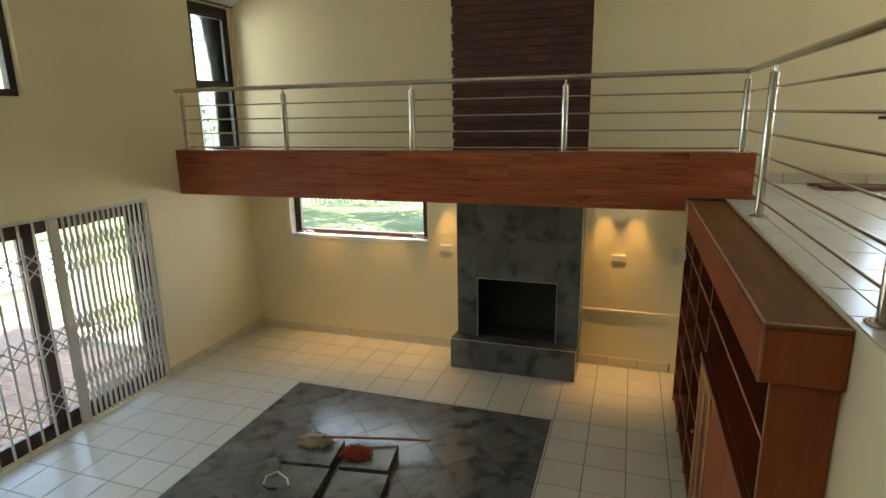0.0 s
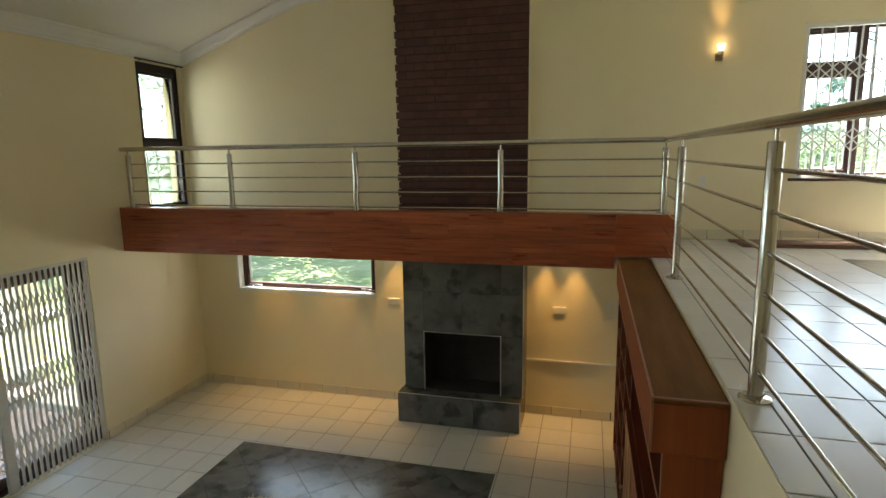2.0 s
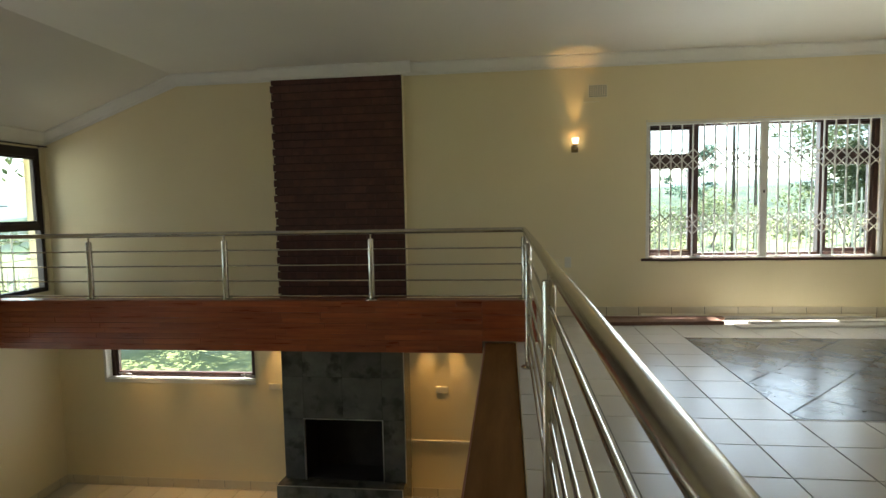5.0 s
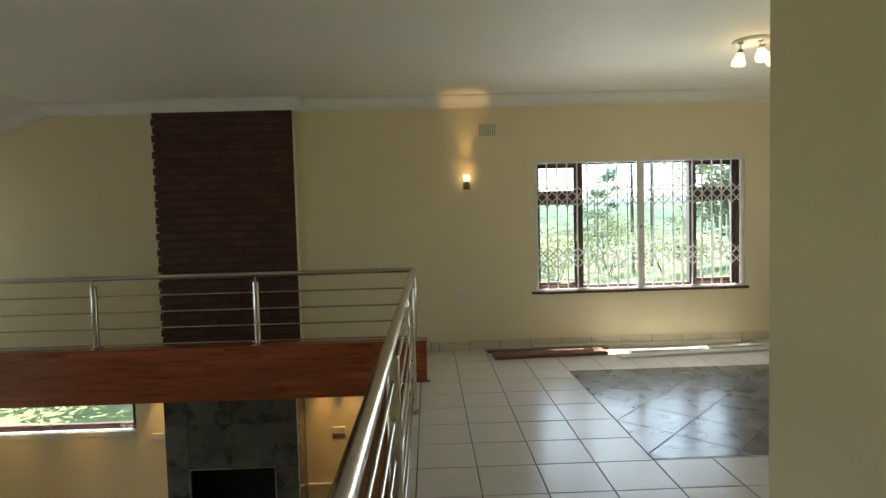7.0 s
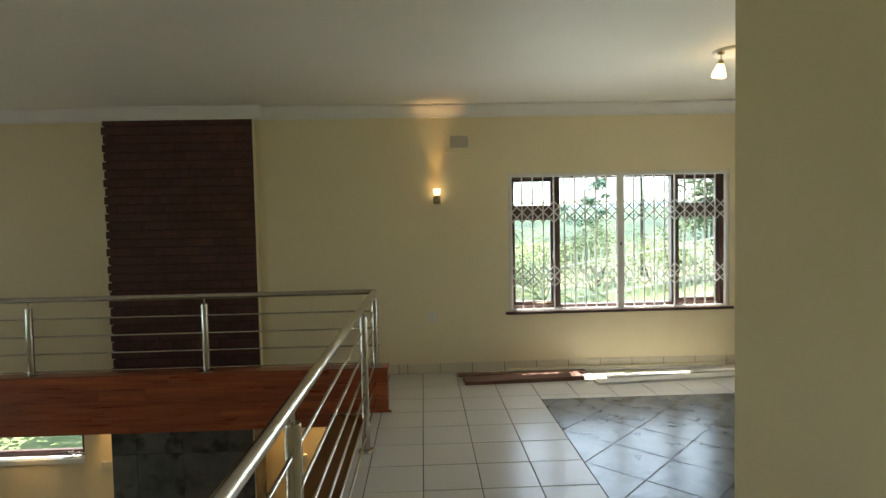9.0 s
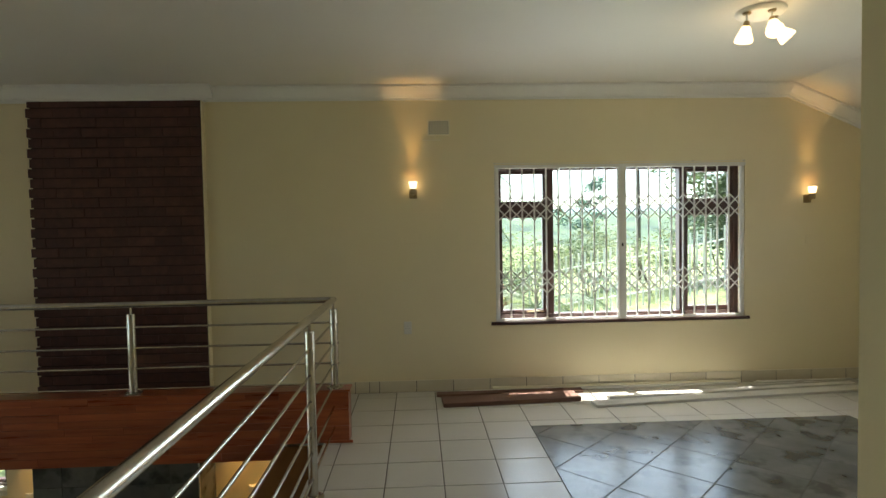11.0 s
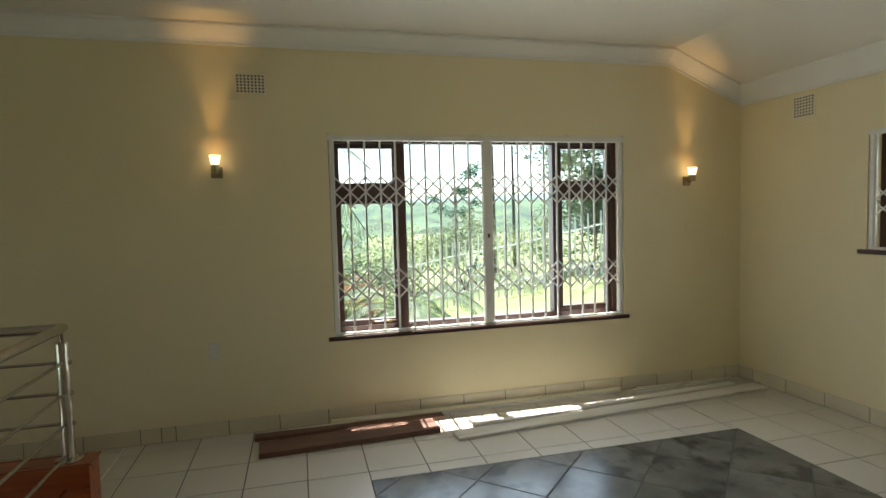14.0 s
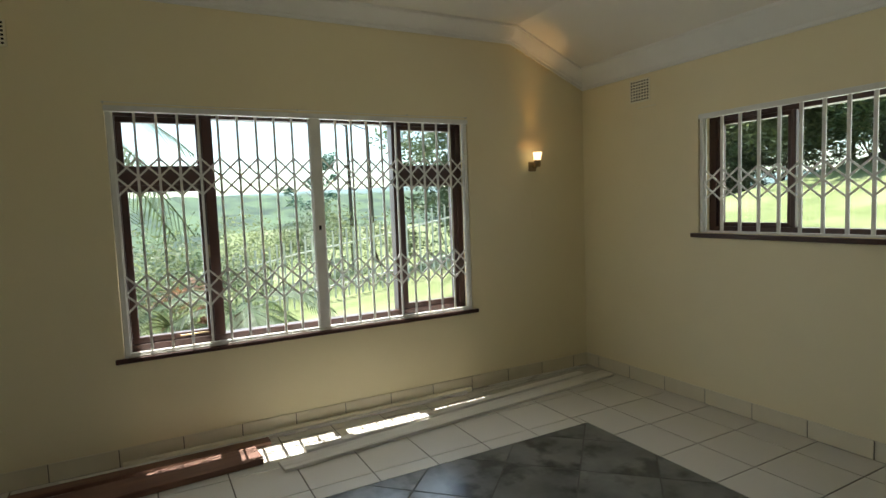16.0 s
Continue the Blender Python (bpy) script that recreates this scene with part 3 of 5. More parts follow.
def cab_door(y0, y1, z0, z1, x):
    d = part("door", box_bm(x - 0.016, x, y0 + 0.06, y1 - 0.06, z0 + 0.06, z1 - 0.06), M["wood_dark"], case, "yellow pine framed cupboard door")
    for bx in ((y0, y0 + 0.06, z0, z1), (y1 - 0.06, y1, z0, z1), (y0 + 0.06, y1 - 0.06, z0, z0 + 0.06), (y0 + 0.06, y1 - 0.06, z1 - 0.06, z1), ((y0 + y1) / 2 - 0.02, (y0 + y1) / 2 + 0.02, z0 + 0.06, z1 - 0.06)):
        part("door_frame", box_bm(x - 0.022, x + 0.004, bx[0], bx[1], bx[2], bx[3], 0.003), M["pine"], d)
    part("knob", lathe_bm([(0.0, 0.03), (0.012, 0.026), (0.014, 0.016), (0.006, 0.008), (0.006, 0.0)], (x - 0.02, y1 - 0.03, (z0 + z1) / 2 + 0.1), 12, turn=Matrix.Rotation(radians(-90), 4, "Y")), M["brass"], d, smooth=True)


cab_door(3.62, 4.09, LOW + 0.05, -0.845, BX0 - 0.006)
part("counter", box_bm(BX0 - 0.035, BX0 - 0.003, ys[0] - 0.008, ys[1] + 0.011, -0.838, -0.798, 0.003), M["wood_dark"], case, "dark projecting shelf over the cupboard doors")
for y0, y1 in ((2.60, 3.10), (3.11, 3.61)):
    part("door", box_bm(BX0 - 0.02, BX0 - 0.004, y0, y1, LOW + 0.05, -0.845, 0.003), M["panel"], case)

# ---- windows, doors and security gates ----


def north(u, v, w):
    return (u, YN + w, v)


def east(u, v, w):
    return (XE + w, u, v)


def west(u, v, w):
    return (XW - w, u, v)


def pbox(place, u0, u1, v0, v1, w0, w1, bevel=0.0):
    a, b = place(u0, v0, w0), place(u1, v1, w1)
    lo, hi = [min(p, q) for p, q in zip(a, b)], [max(p, q) for p, q in zip(a, b)]
    return box_bm(lo[0], hi[0], lo[1], hi[1], lo[2], hi[2], bevel)


def casement(parent, place, u0, u1, v0, v1, w, thick, material, glass=True, depth=0.05):
    """A timber frame round one pane: a part with four members and the glass under it."""
    sash = part("sash", pbox(place, u0, u1, v0, v0 + thick, w, w + depth, 0.003), material, parent)
    part("stile", pbox(place, u0, u0 + thick, v0 + thick, v1 - thick, w, w + depth, 0.003), material, sash)
    part("stile", pbox(place, u1 - thick, u1, v0 + thick, v1 - thick, w, w + depth, 0.003), material, sash)
    part("head", pbox(place, u0, u1, v1 - thick, v1, w, w + depth, 0.003), material, sash)
    if glass:
        g = part("pane", pbox(place, u0 + thick - 0.004, u1 - thick + 0.004, v0 + thick - 0.004, v1 - thick + 0.004, w + depth / 2 - 0.002, w + depth / 2 + 0.002), M["glass"], sash)
        g.visible_shadow = False
    return sash


def strip(place, p, q, wide, w0, w1):
    """A flat bar from p to q in the wall's plane."""
    p, q = Vector(p), Vector(q)
    n = Vector((-(q - p).y, (q - p).x)).normalized() * wide / 2
    c = [p + n, p - n, q - n, q + n]
    vs = [place(a.x, a.y, w) for w in (w0, w1) for a in c]
    me = bpy.data.meshes.new("lattice_bar")
    me.from_pydata(vs, [], [(0, 1, 2, 3), (7, 6, 5, 4), (0, 4, 5, 1), (1, 5, 6, 2), (2, 6, 7, 3), (3, 7, 4, 0)])
    return me


def lattice(parent, place, us, v0, v1, bands, w, material, wide=0.014):
    for u in us:
        part("upright", pbox(place, u - wide / 2, u + wide / 2, v0, v1, w - 0.012, w, 0.002), material, parent)
    for a, b in zip(us, us[1:]):
        for z0, z1 in bands:
            m = (z0 + z1) / 2
            for p, q, off in (((a, z0), (b, m), 0), ((a, m), (b, z0), 1), ((a, m), (b, z1), 0), ((a, z1), (b, m), 1)):
                me = strip(place, p, q, 0.011, w - 0.017 - off * 0.004, w - 0.0135 - off * 0.004)
                me.materials.append(material)
                part("lattice_bar", me, None, parent)


def gate_frame(parent, place, u0, u1, v0, v1, w, material, side=0.03, bottom=True):
    part("head_track", pbox(place, u0 - 0.012, u1 + 0.012, v1 - 0.028, v1 + 0.006, w - 0.03, w + 0.006, 0.003), material, parent)
    part("side_channel", pbox(place, u0, u0 + side, v0, v1 - 0.028, w - 0.024, w + 0.004, 0.003), material, parent)
    part("side_channel", pbox(place, u1 - side, u1, v0, v1 - 0.028, w - 0.024, w + 0.004, 0.003), material, parent)
    if bottom:
        part("bottom_track", pbox(place, u0 + side, u1 - side, v0, v0 + 0.014, w - 0.02, w + 0.002, 0.002), material, parent)


def spread(a, b, n):
    return [a + (b - a) * i / n for i in range(n + 1)]


# wide north window
u0, u1, v0, v1 = BIG
win = thing("window_1", "dark brown timber window with side casements and fanlights", "window", "structure")
W = 0.11
part("frame_jamb", pbox(north, u0, u0 + 0.045, v0, v1, W, W + 0.08, 0.003), M["frame"], win)
part("frame_jamb", pbox(north, u1 - 0.045, u1, v0, v1, W, W + 0.08, 0.003), M["frame"], win)
part("frame_head", pbox(north, u0 + 0.045, u1 - 0.045, v1 - 0.04, v1, W, W + 0.08, 0.003), M["frame"], win)
part("frame_sill", pbox(north, u0 + 0.045, u1 - 0.045, v0, v0 + 0.045, W, W + 0.08, 0.003), M["frame"], win)
for m0, m1 in ((3.30, 3.36), (4.55, 4.60)):
    part("mullion", pbox(north, m0, m1, v0 + 0.045, v1 - 0.04, W, W + 0.08, 0.003), M["frame"], win)
TR0, TR1 = 1.60, 1.68
for a, b in ((u0 + 0.045, 3.30), (4.60, u1 - 0.045)):
    part("transom", pbox(north, a, b, TR0, TR1, W, W + 0.08, 0.003), M["frame"], win)
    casement(win, north, a + 0.001, b - 0.001, TR1 + 0.001, v1 - 0.041, W + 0.015, 0.032, M["frame"])
    casement(win, north, a + 0.001, b - 0.001, v0 + 0.046, TR0 - 0.001, W + 0.015, 0.038, M["frame"])
g = part("pane", pbox(north, 3.356, 4.554, v0 + 0.041, v1 - 0.036, W + 0.035, W + 0.04), M["glass"], win)
g.visible_shadow = False
part("window_sill", pbox(north, u0 - 0.045, u1 + 0.045, v0 - 0.03, v0 - 0.002, -0.014, W, 0.004), M["frame"], win, "dark brown sill board")
part("sill_tile", pbox(north, u0 + 0.002, u1 - 0.002, v0 - 0.002, v0 + 0.006, 0.0, W - 0.001), M["white_steel"], win, "white glossy inner sill")
part("stay", tube_bm([north(3.26, v0 + 0.07, W - 0.005), north(3.20, v0 + 0.075, W - 0.02), north(3.10, v0 + 0.07, W - 0.012)], 0.005), M["brass"], win)
part("catch", pbox(north, 3.275, 3.30, 1.15, 1.23, W - 0.02, W, 0.003), M["brass"], win)

gate = thing("security_gate", "white expanding steel security gate closed across the wide window", "security gate", group="security gates")
GW = 0.03
gate_frame(gate, north, u0 + 0.004, u1 - 0.004, v0 + 0.008, v1 - 0.004, GW, M["white_steel"])
bands = [(0.87, 1.085), (1.535, 1.75)]
lattice(gate, north, spread(u0 + 0.034, 3.935, 10), v0 + 0.022, v1 - 0.03, bands, GW - 0.002, M["white_steel"])
lattice(gate, north, spread(4.005, u1 - 0.034, 10), v0 + 0.022, v1 - 0.03, bands, GW - 0.002, M["white_steel"])
st = part("lock_stile", pbox(north, 3.935, 4.005, v0 + 0.014, v1 - 0.029, GW - 0.028, GW + 0.002, 0.004), M["white_steel"], gate)
part("keyhole", pbox(north, 3.962, 3.978, 1.285, 1.315, GW - 0.0305, GW - 0.028), M["hole_shade"], st)

wire = thing("curtain_wire", "thin white curtain wire on small hooks over the wide window", "curtain wire")
part("wire", tube_bm([north(2.79 + 2.32 * k / 12, 2.052 - 0.006 * math.sin(math.pi * k / 6) ** 2, -0.012) for k in range(13)], 0.0028, 6), M["white_steel"], wire, smooth=True)
for x in (2.80, 3.86, 4.62, 5.10):
    part("hook", cyl_bm(north(x, 2.050, 0.0), north(x, 2.050, -0.020), 0.006, seg=8), M["grey_steel"], wire)

# wide low east window
u0, u1, v0, v1 = EAST
win = thing("window_2", "dark brown timber window looking onto a sunny lawn", "window", "structure")
part("frame_jamb", pbox(east, u0, u0 + 0.05, v0, v1, W, W + 0.08, 0.003), M["frame"], win)
part("frame_jamb", pbox(east, u1 - 0.05, u1, v0, v1, W, W + 0.08, 0.003), M["frame"], win)
part("frame_head", pbox(east, u0 + 0.05, u1 - 0.05, v1 - 0.05, v1, W, W + 0.08, 0.003), M["frame"], win)
part("frame_sill", pbox(east, u0 + 0.05, u1 - 0.05, v0, v0 + 0.04, W, W + 0.08, 0.003), M["frame"], win)
for m0, m1 in ((4.89, 4.92), (4.08, 4.11)):
    part("mullion", pbox(east, m0, m1, v0 + 0.04, v1 - 0.05, W, W + 0.08, 0.003), M["frame"], win)
for a, b in ((u0 + 0.051, 4.079), (4.921, u1 - 0.051)):
    casement(win, east, a, b, v0 + 0.041, v1 - 0.051, W + 0.015, 0.026, M["frame"])
g = part("pane", pbox(east, 4.106, 4.894, v0 + 0.036, v1 - 0.046, W + 0.035, W + 0.04), M["glass"], win)
g.visible_shadow = False
part("window_sill", pbox(east, u0 - 0.045, u1 + 0.045, v0 - 0.03, v0 - 0.002, -0.03, W, 0.004), M["frame"], win, "dark brown sill board")
gate = thing("security_gate", "white expanding steel security gate across the low window", "security gate", group="security gates")
gate_frame(gate, east, u0 + 0.004, u1 - 0.004, v0 + 0.002, v1 - 0.004, GW, M["white_steel"])
lattice(gate, east, spread(u0 + 0.034, u1 - 0.034, 15), v0 + 0.016, v1 - 0.03, [(1.38, 1.585)], GW - 0.002, M["white_steel"], 0.02)

# tall west window beside the corner
u0, u1, v0, v1 = TALL
win = thing("window_3", "tall narrow near-black timber window with a pivoting top light", "window", "structure")
part("frame_jamb", pbox(west, u0, u0 + 0.045, v0, v1, 0.02, 0.10, 0.003), M["black_frame"], win)
part("frame_jamb", pbox(west, u1 - 0.05, u1, v0, v1, 0.02, 0.10, 0.003), M["black_frame"], win)
part("frame_head", pbox(west, u0 + 0.045, u1 - 0.05, v1 - 0.10, v1, 0.02, 0.10, 0.003), M["black_frame"], win)
part("frame_sill", pbox(west, u0 + 0.045, u1 - 0.05, v0, v0 + 0.05, 0.02, 0.10, 0.003), M["black_frame"], win)
part("transom", pbox(west, u0 + 0.045, u1 - 0.05, 1.02, 1.10, 0.02, 0.10, 0.003), M["black_frame"], win)
casement(win, west, u0 + 0.046, u1 - 0.051, 1.101, v1 - 0.101, 0.03, 0.03, M["black_frame"])
g = part("pane", pbox(west, u0 + 0.041, u1 - 0.046, v0 + 0.046, 1.024, 0.055, 0.06), M["glass"], win)
g.visible_shadow = False
part("handle", tube_bm([west(u0 + 0.08, 1.30, 0.018), west(u0 + 0.08, 1.30, -0.01), west(u0 + 0.17, 1.30, -0.012)], 0.006), M["black_frame"], win)
gr = thing("burglar_bars", "white steel burglar bars behind the tall window", "burglar bars")
for k in range(1, 3):
    part("upright", cyl_bm(west(u0 + 0.045 + k * 0.15, v0 + 0.05, 0.14), west(u0 + 0.045 + k * 0.15, 1.03, 0.14), 0.009, seg=8), M["white_steel"], gr)
for z in (0.46, 0.68, 0.90):
    part("crossbar", cyl_bm(west(u0 + 0.003, z, 0.155), west(u1 - 0.003, z, 0.155), 0.006, seg=8), M["white_steel"], gr)
rail = thing("curtain_track", "dark curtain track over the tall window", "curtain track")
part("track", box_bm(XW + 0.02, XW + 0.045, u0 - 0.03, YN - 0.004, 1.985, 2.0, 0.003), M["black_frame"], rail)
for y in (u0 + 0.05, YN - 0.1):
    part("bracket", box_bm(XW, XW + 0.02, y, y + 0.02, 1.98, 2.002), M["black_frame"], rail)

# high west window; only its north end is known, the rest is added for light
u0, u1, v0, v1 = HIGH
win = thing("window_4", "near-black timber window high in the side wall, lengthened southwards", "window", "structure")
casement(win, west, u0, (u0 + u1) / 2, v0, v1, 0.06, 0.06, M["black_frame"], depth=0.07)
casement(win, west, (u0 + u1) / 2, u1, v0, v1, 0.06, 0.06, M["black_frame"], depth=0.07)

# lower north window under the bridge
u0, u1, v0, v1 = LOWWIN
win = thing("window_5", "low wide top-hung timber window under the bridge", "window", "structure")
part("window_sill", pbox(north, u0 + 0.001, u1 - 0.001, v0 + 0.001, v0 + 0.05, -0.004, 0.1, 0.003), M["white_steel"], win, "white painted sill")
part("reveal", pbox(north, u0 + 0.001, u0 + 0.03, v0 + 0.05, v1, -0.003, 0.1), M["white_steel"], win, "white painted reveal")
part("frame_jamb", pbox(north, u0 + 0.002, u0 + 0.07, v0, v1, 0.1, 0.17, 0.003), M["frame"], win)
part("frame_jamb", pbox(north, u1 - 0.05, u1, v0, v1, 0.1, 0.17, 0.003), M["frame"], win)
part("frame_head", pbox(north, u0 + 0.07, u1 - 0.05, v1 - 0.05, v1, 0.1, 0.17, 0.003), M["frame"], win)
part("frame_sill", pbox(north, u0 + 0.07, u1 - 0.05, v0, v0 + 0.065, 0.1, 0.17, 0.003), M["frame"], win)
casement(win, north, u0 + 0.071, u1 - 0.051, v0 + 0.066, v1 - 0.051, 0.11, 0.04, M["frame"])
for x in (u0 + 0.12, u1 - 0.22):
    part("stay", tube_bm([north(x, v0 + 0.085, 0.098), north(x + 0.02, v0 + 0.09, 0.07), north(x + 0.12, v0 + 0.085, 0.075), north(x + 0.18, v0 + 0.075, 0.085)], 0.008), M["alu"], win, "silver window stay", True)
    part("stay_pin", cyl_bm(north(x + 0.05, v0 + 0.05, 0.075), north(x + 0.05, v0 + 0.10, 0.075), 0.008, seg=8), M["alu"], win)

# sliding door to the patio
u0, u1, v0, v1 = DOOR
door = thing("door_1", "dark brown timber glass sliding door onto the patio", "door", "structure")
for a, b in ((u0, u0 + 0.06), (u1 - 0.06, u1)):
    part("door_jamb", pbox(west, a, b, v0, v1, 0.08, 0.18, 0.003), M["frame"], door)
part("door_head", pbox(west, u0 + 0.06, u1 - 0.06, v1 - 0.06, v1, 0.08, 0.18, 0.003), M["frame"], door)
part("threshold", pbox(west, u0 + 0.06, u1 - 0.06, v0, v0 + 0.035, 0.08, 0.18, 0.003), M["frame"], door)
casement(door, west, u0 + 0.061, 3.78, v0 + 0.036, v1 - 0.061, 0.09, 0.10, M["frame"], depth=0.04)
casement(door, west, 3.66, u1 - 0.061, v0 + 0.036, v1 - 0.061, 0.135, 0.10, M["frame"], depth=0.04)
part("handle", tube_bm([west(3.72, -1.02, 0.09), west(3.72, -1.02, 0.05), west(3.72, -1.16, 0.05), west(3.72, -1.16, 0.09)], 0.009), M["black_frame"], door)
gate = thing("security_gate", "white expanding steel security gate, one leaf bunched, at the sliding door", "security gate", group="security gates")
gate_frame(gate, west, u0 + 0.004, u1 - 0.002, v0, v1 - 0.004, 0.03, M["grey_steel"], bottom=False)
part("lock_stile", pbox(west, 3.86, 3.93, v0 + 0.012, v1 - 0.033, 0.0, 0.03, 0.004), M["grey_steel"], gate)
db = [(-0.605, -0.375), (-1.305, -1.075), (-1.855, -1.625)]
lattice(gate, west, spread(u0 + 0.035, 3.86, 11), v0 + 0.012, v1 - 0.034, db, 0.026, M["grey_steel"], 0.02)
lattice(gate, west, spread(3.945, u1 - 0.035, 16), v0 + 0.012, v1 - 0.034, [(a - 0.07, b + 0.07) for a, b in db], 0.026, M["grey_steel"], 0.026)

# ---- lamps ----


def sconce(x, z):
    s = thing("wall_sconce", "small brass wall sconce with a lit frosted glass", "wall lamp", group="wall sconces")
    part("backplate", box_bm(x - 0.036, x + 0.036, YN - 0.014, YN, z - 0.082, z - 0.006, 0.005), M["brass"], s)
    part("arm", tube_bm([(x, YN - 0.01, z - 0.04), (x, YN - 0.05, z - 0.055), (x, YN - 0.075, z - 0.035)], 0.008), M["brass"], s, smooth=True)
    part("cup", lathe_bm([(0.0, -0.050), (0.022, -0.050), (0.026, -0.040), (0.026, 0.0), (0.023, 0.0)], (x, YN - 0.075, z), 18), M["brass"], s, smooth=True)
    part("glass", lathe_bm([(0.0, 0.006), (0.026, 0.006), (0.030, 0.030), (0.033, 0.052), (0.038, 0.062), (0.035, 0.060), (0.028, 0.03), (0.024, 0.010), (0.0, 0.009)], (x, YN - 0.075, z), 20), M["shade"], s, "lit frosted glass cup", True)
    lamp("sconce_lamp", "SPOT", look((x, YN - 0.075, z + 0.075), (x, YN - 0.075, z + 1.0)), 2.3, WARM, radius=0.03, cone=48, blend=1.0)


sconce(2.068, 1.83)
sconce(5.70, 1.735)

sp = thing("spot_cluster", "ceiling spot cluster of three lit glass shades on a white plate", "ceiling lamp", at=(4.17, 4.82, CEIL))
part("plate", lathe_bm([(0.0, -0.030), (0.105, -0.030), (0.128, -0.024), (0.138, -0.010), (0.138, -0.001), (0.0, -0.001)], (0, 0, 0), 32), M["cornice"], sp, smooth=True)
for dx, dy, tx, ty in ((-0.105, -0.035, 4, 8), (0.015, -0.085, -34, 14), (0.095, 0.02, -14, -40)):
    tn = Matrix.Rotation(radians(ty), 4, "Y") @ Matrix.Rotation(radians(tx), 4, "X")
    part("canopy", lathe_bm([(0.0, -0.040), (0.020, -0.038), (0.026, -0.028)], (dx, dy, 0), 14), M["brass"], sp, smooth=True)
    part("stalk", cyl_bm((dx, dy, -0.030), (dx, dy, -0.085), 0.006, seg=10), M["alu"], sp)
    part("socket", lathe_bm([(0.0, 0.004), (0.016, 0.002), (0.019, -0.012), (0.019, -0.034), (0.0, -0.034)], (dx, dy, -0.080), 14, turn=tn), M["brass"], sp, smooth=True)
    part("shade", lathe_bm([(0.018, -0.026), (0.027, -0.036), (0.034, -0.060), (0.046, -0.092), (0.050, -0.108), (0.047, -0.118), (0.043, -0.108), (0.0, -0.100)], (dx, dy, -0.080), 22, turn=tn), M["spot_glass"], sp, "lit frosted glass shade", True)
lamp("spot_lamp", "POINT", Matrix.Translation((4.19, 4.85, CEIL - 0.25)), 0.3, (1.0, 0.78, 0.5), radius=0.06)

for x in (-2.9, -2.1, -1.30, 0.45, 0.77):
    d = thing("downlight", "recessed warm downlight in the underside of the bridge", "downlight", group="downlights", at=(x, 6.44, -0.09))
    part("rim", lathe_bm([(0.028, -0.001), (0.042, -0.001), (0.042, -0.006), (0.030, -0.008), (0.028, -0.001)], (0, 0, 0), 20), M["alu"], d, smooth=True)
    part("bulb", lathe_bm([(0.0, -0.004), (0.028, -0.004), (0.028, -0.002), (0.0, -0.002)], (0, 0, 0), 16), M["bulb"], d)
    lamp("downlight_lamp", "SPOT", look((x, 6.44, -0.105), (x, 6.38, -1.0)), 6.0, WARM, radius=0.014, cone=58, blend=1.0)

# ---- small fittings on the walls ----


def air_vent(place, u, v, wide, high, nu, nv):
    a = thing("air_vent", "cream perforated air vent high on the wall", "air vent", group="air vents")
    part("plate", pbox(place, u, u + wide, v, v + high, -0.008, 0.0, 0.002), M["vent"], a)
    du, dv = wide / (nu + 0.6), high / (nv + 0.6)
    for i in range(nu):
        for j in range(nv):
            cu, cv = u + du * (i + 0.8), v + dv * (j + 0.8)
            # dark block proud of the plate, coloured as the shade in a hole
            part("hole", pbox(place, cu - du * 0.26, cu + du * 0.26, cv - dv * 0.26, cv + dv * 0.26, -0.0095, -0.0078), M["hole_shade"], a)
    part("ledge", pbox(place, u - 0.05, u + 0.12, v - 0.045, v - 0.037, -0.01, 0.0, 0.002), M["vent"], a)


air_vent(north, 2.205, 2.308, 0.20, 0.135, 8, 6)
air_vent(east, 5.855, 2.115, 0.19, 0.165, 7, 7)


def socket(place, u, v, wide=0.07, high=0.115, holes=True, label="white plastic wall socket"):
    s = thing("wall_socket", label, "socket")
    part("plate", pbox(place, u - wide / 2, u + wide / 2, v - high / 2, v + high / 2, -0.008, 0.0, 0.003), M["plastic"], s)
    if holes:
        for du, dv in ((0, 0.016), (-0.013, -0.006), (0.013, -0.006)):
            part("pin_hole", cyl_bm(place(u + du, v + dv, -0.0084), place(u + du, v + dv, -0.0079), 0.0022, seg=8), M["hole_shade"], s)


socket(north, 1.995, 0.585)
for x, z, w in ((2.04, 1.385, 0.115), (5.725, 1.32, 0.075)):
    s = thing("light_switch", "cream painted-over blank switch plate", "switch plate")
    part("plate", pbox(north, x - w / 2, x + w / 2, z - 0.04, z + 0.04, -0.005, 0.0, 0.002), M["wall"], s)
for x in (0.607, -1.342):
    s = thing("double_socket", "white plastic double wall socket with switches", "socket")
    part("plate", pbox(north, x - 0.07, x + 0.07, -0.875, -0.80, -0.012, 0.0, 0.004), M["plastic"], s)
    for d in (-0.035, 0.035):
        part("rocker", pbox(north, x + d - 0.012, x + d + 0.012, -0.828, -0.810, -0.017, -0.012, 0.002), M["plastic"], s)
tr = thing("cable_trunking", "white plastic cable trunking along the lower wall", "cable trunking")
part("channel", pbox(north, SX1 + 0.012, EDGE - 0.004, -1.448, -1.424, -0.014, 0.0, 0.002), M["plastic"], tr)
cable = thing("cable_coil", "loose coil of white cable hanging from the bridge", "cable")
pts = []
crng = random.Random(9)
CC = Vector((1.112, 5.485, -0.51))
for k in range(110):
    a = k * 0.42
    rr = 0.05 + 0.017 * math.sin(k * 0.31) + crng.uniform(-0.004, 0.004)
    pts.append(CC + Vector((rr * 0.8 * math.cos(a), 0.012 * math.sin(k * 0.17), rr * 1.25 * math.sin(a))))
part("coil", tube_bm(pts, 0.003, 6), M["plastic"], cable, smooth=True)
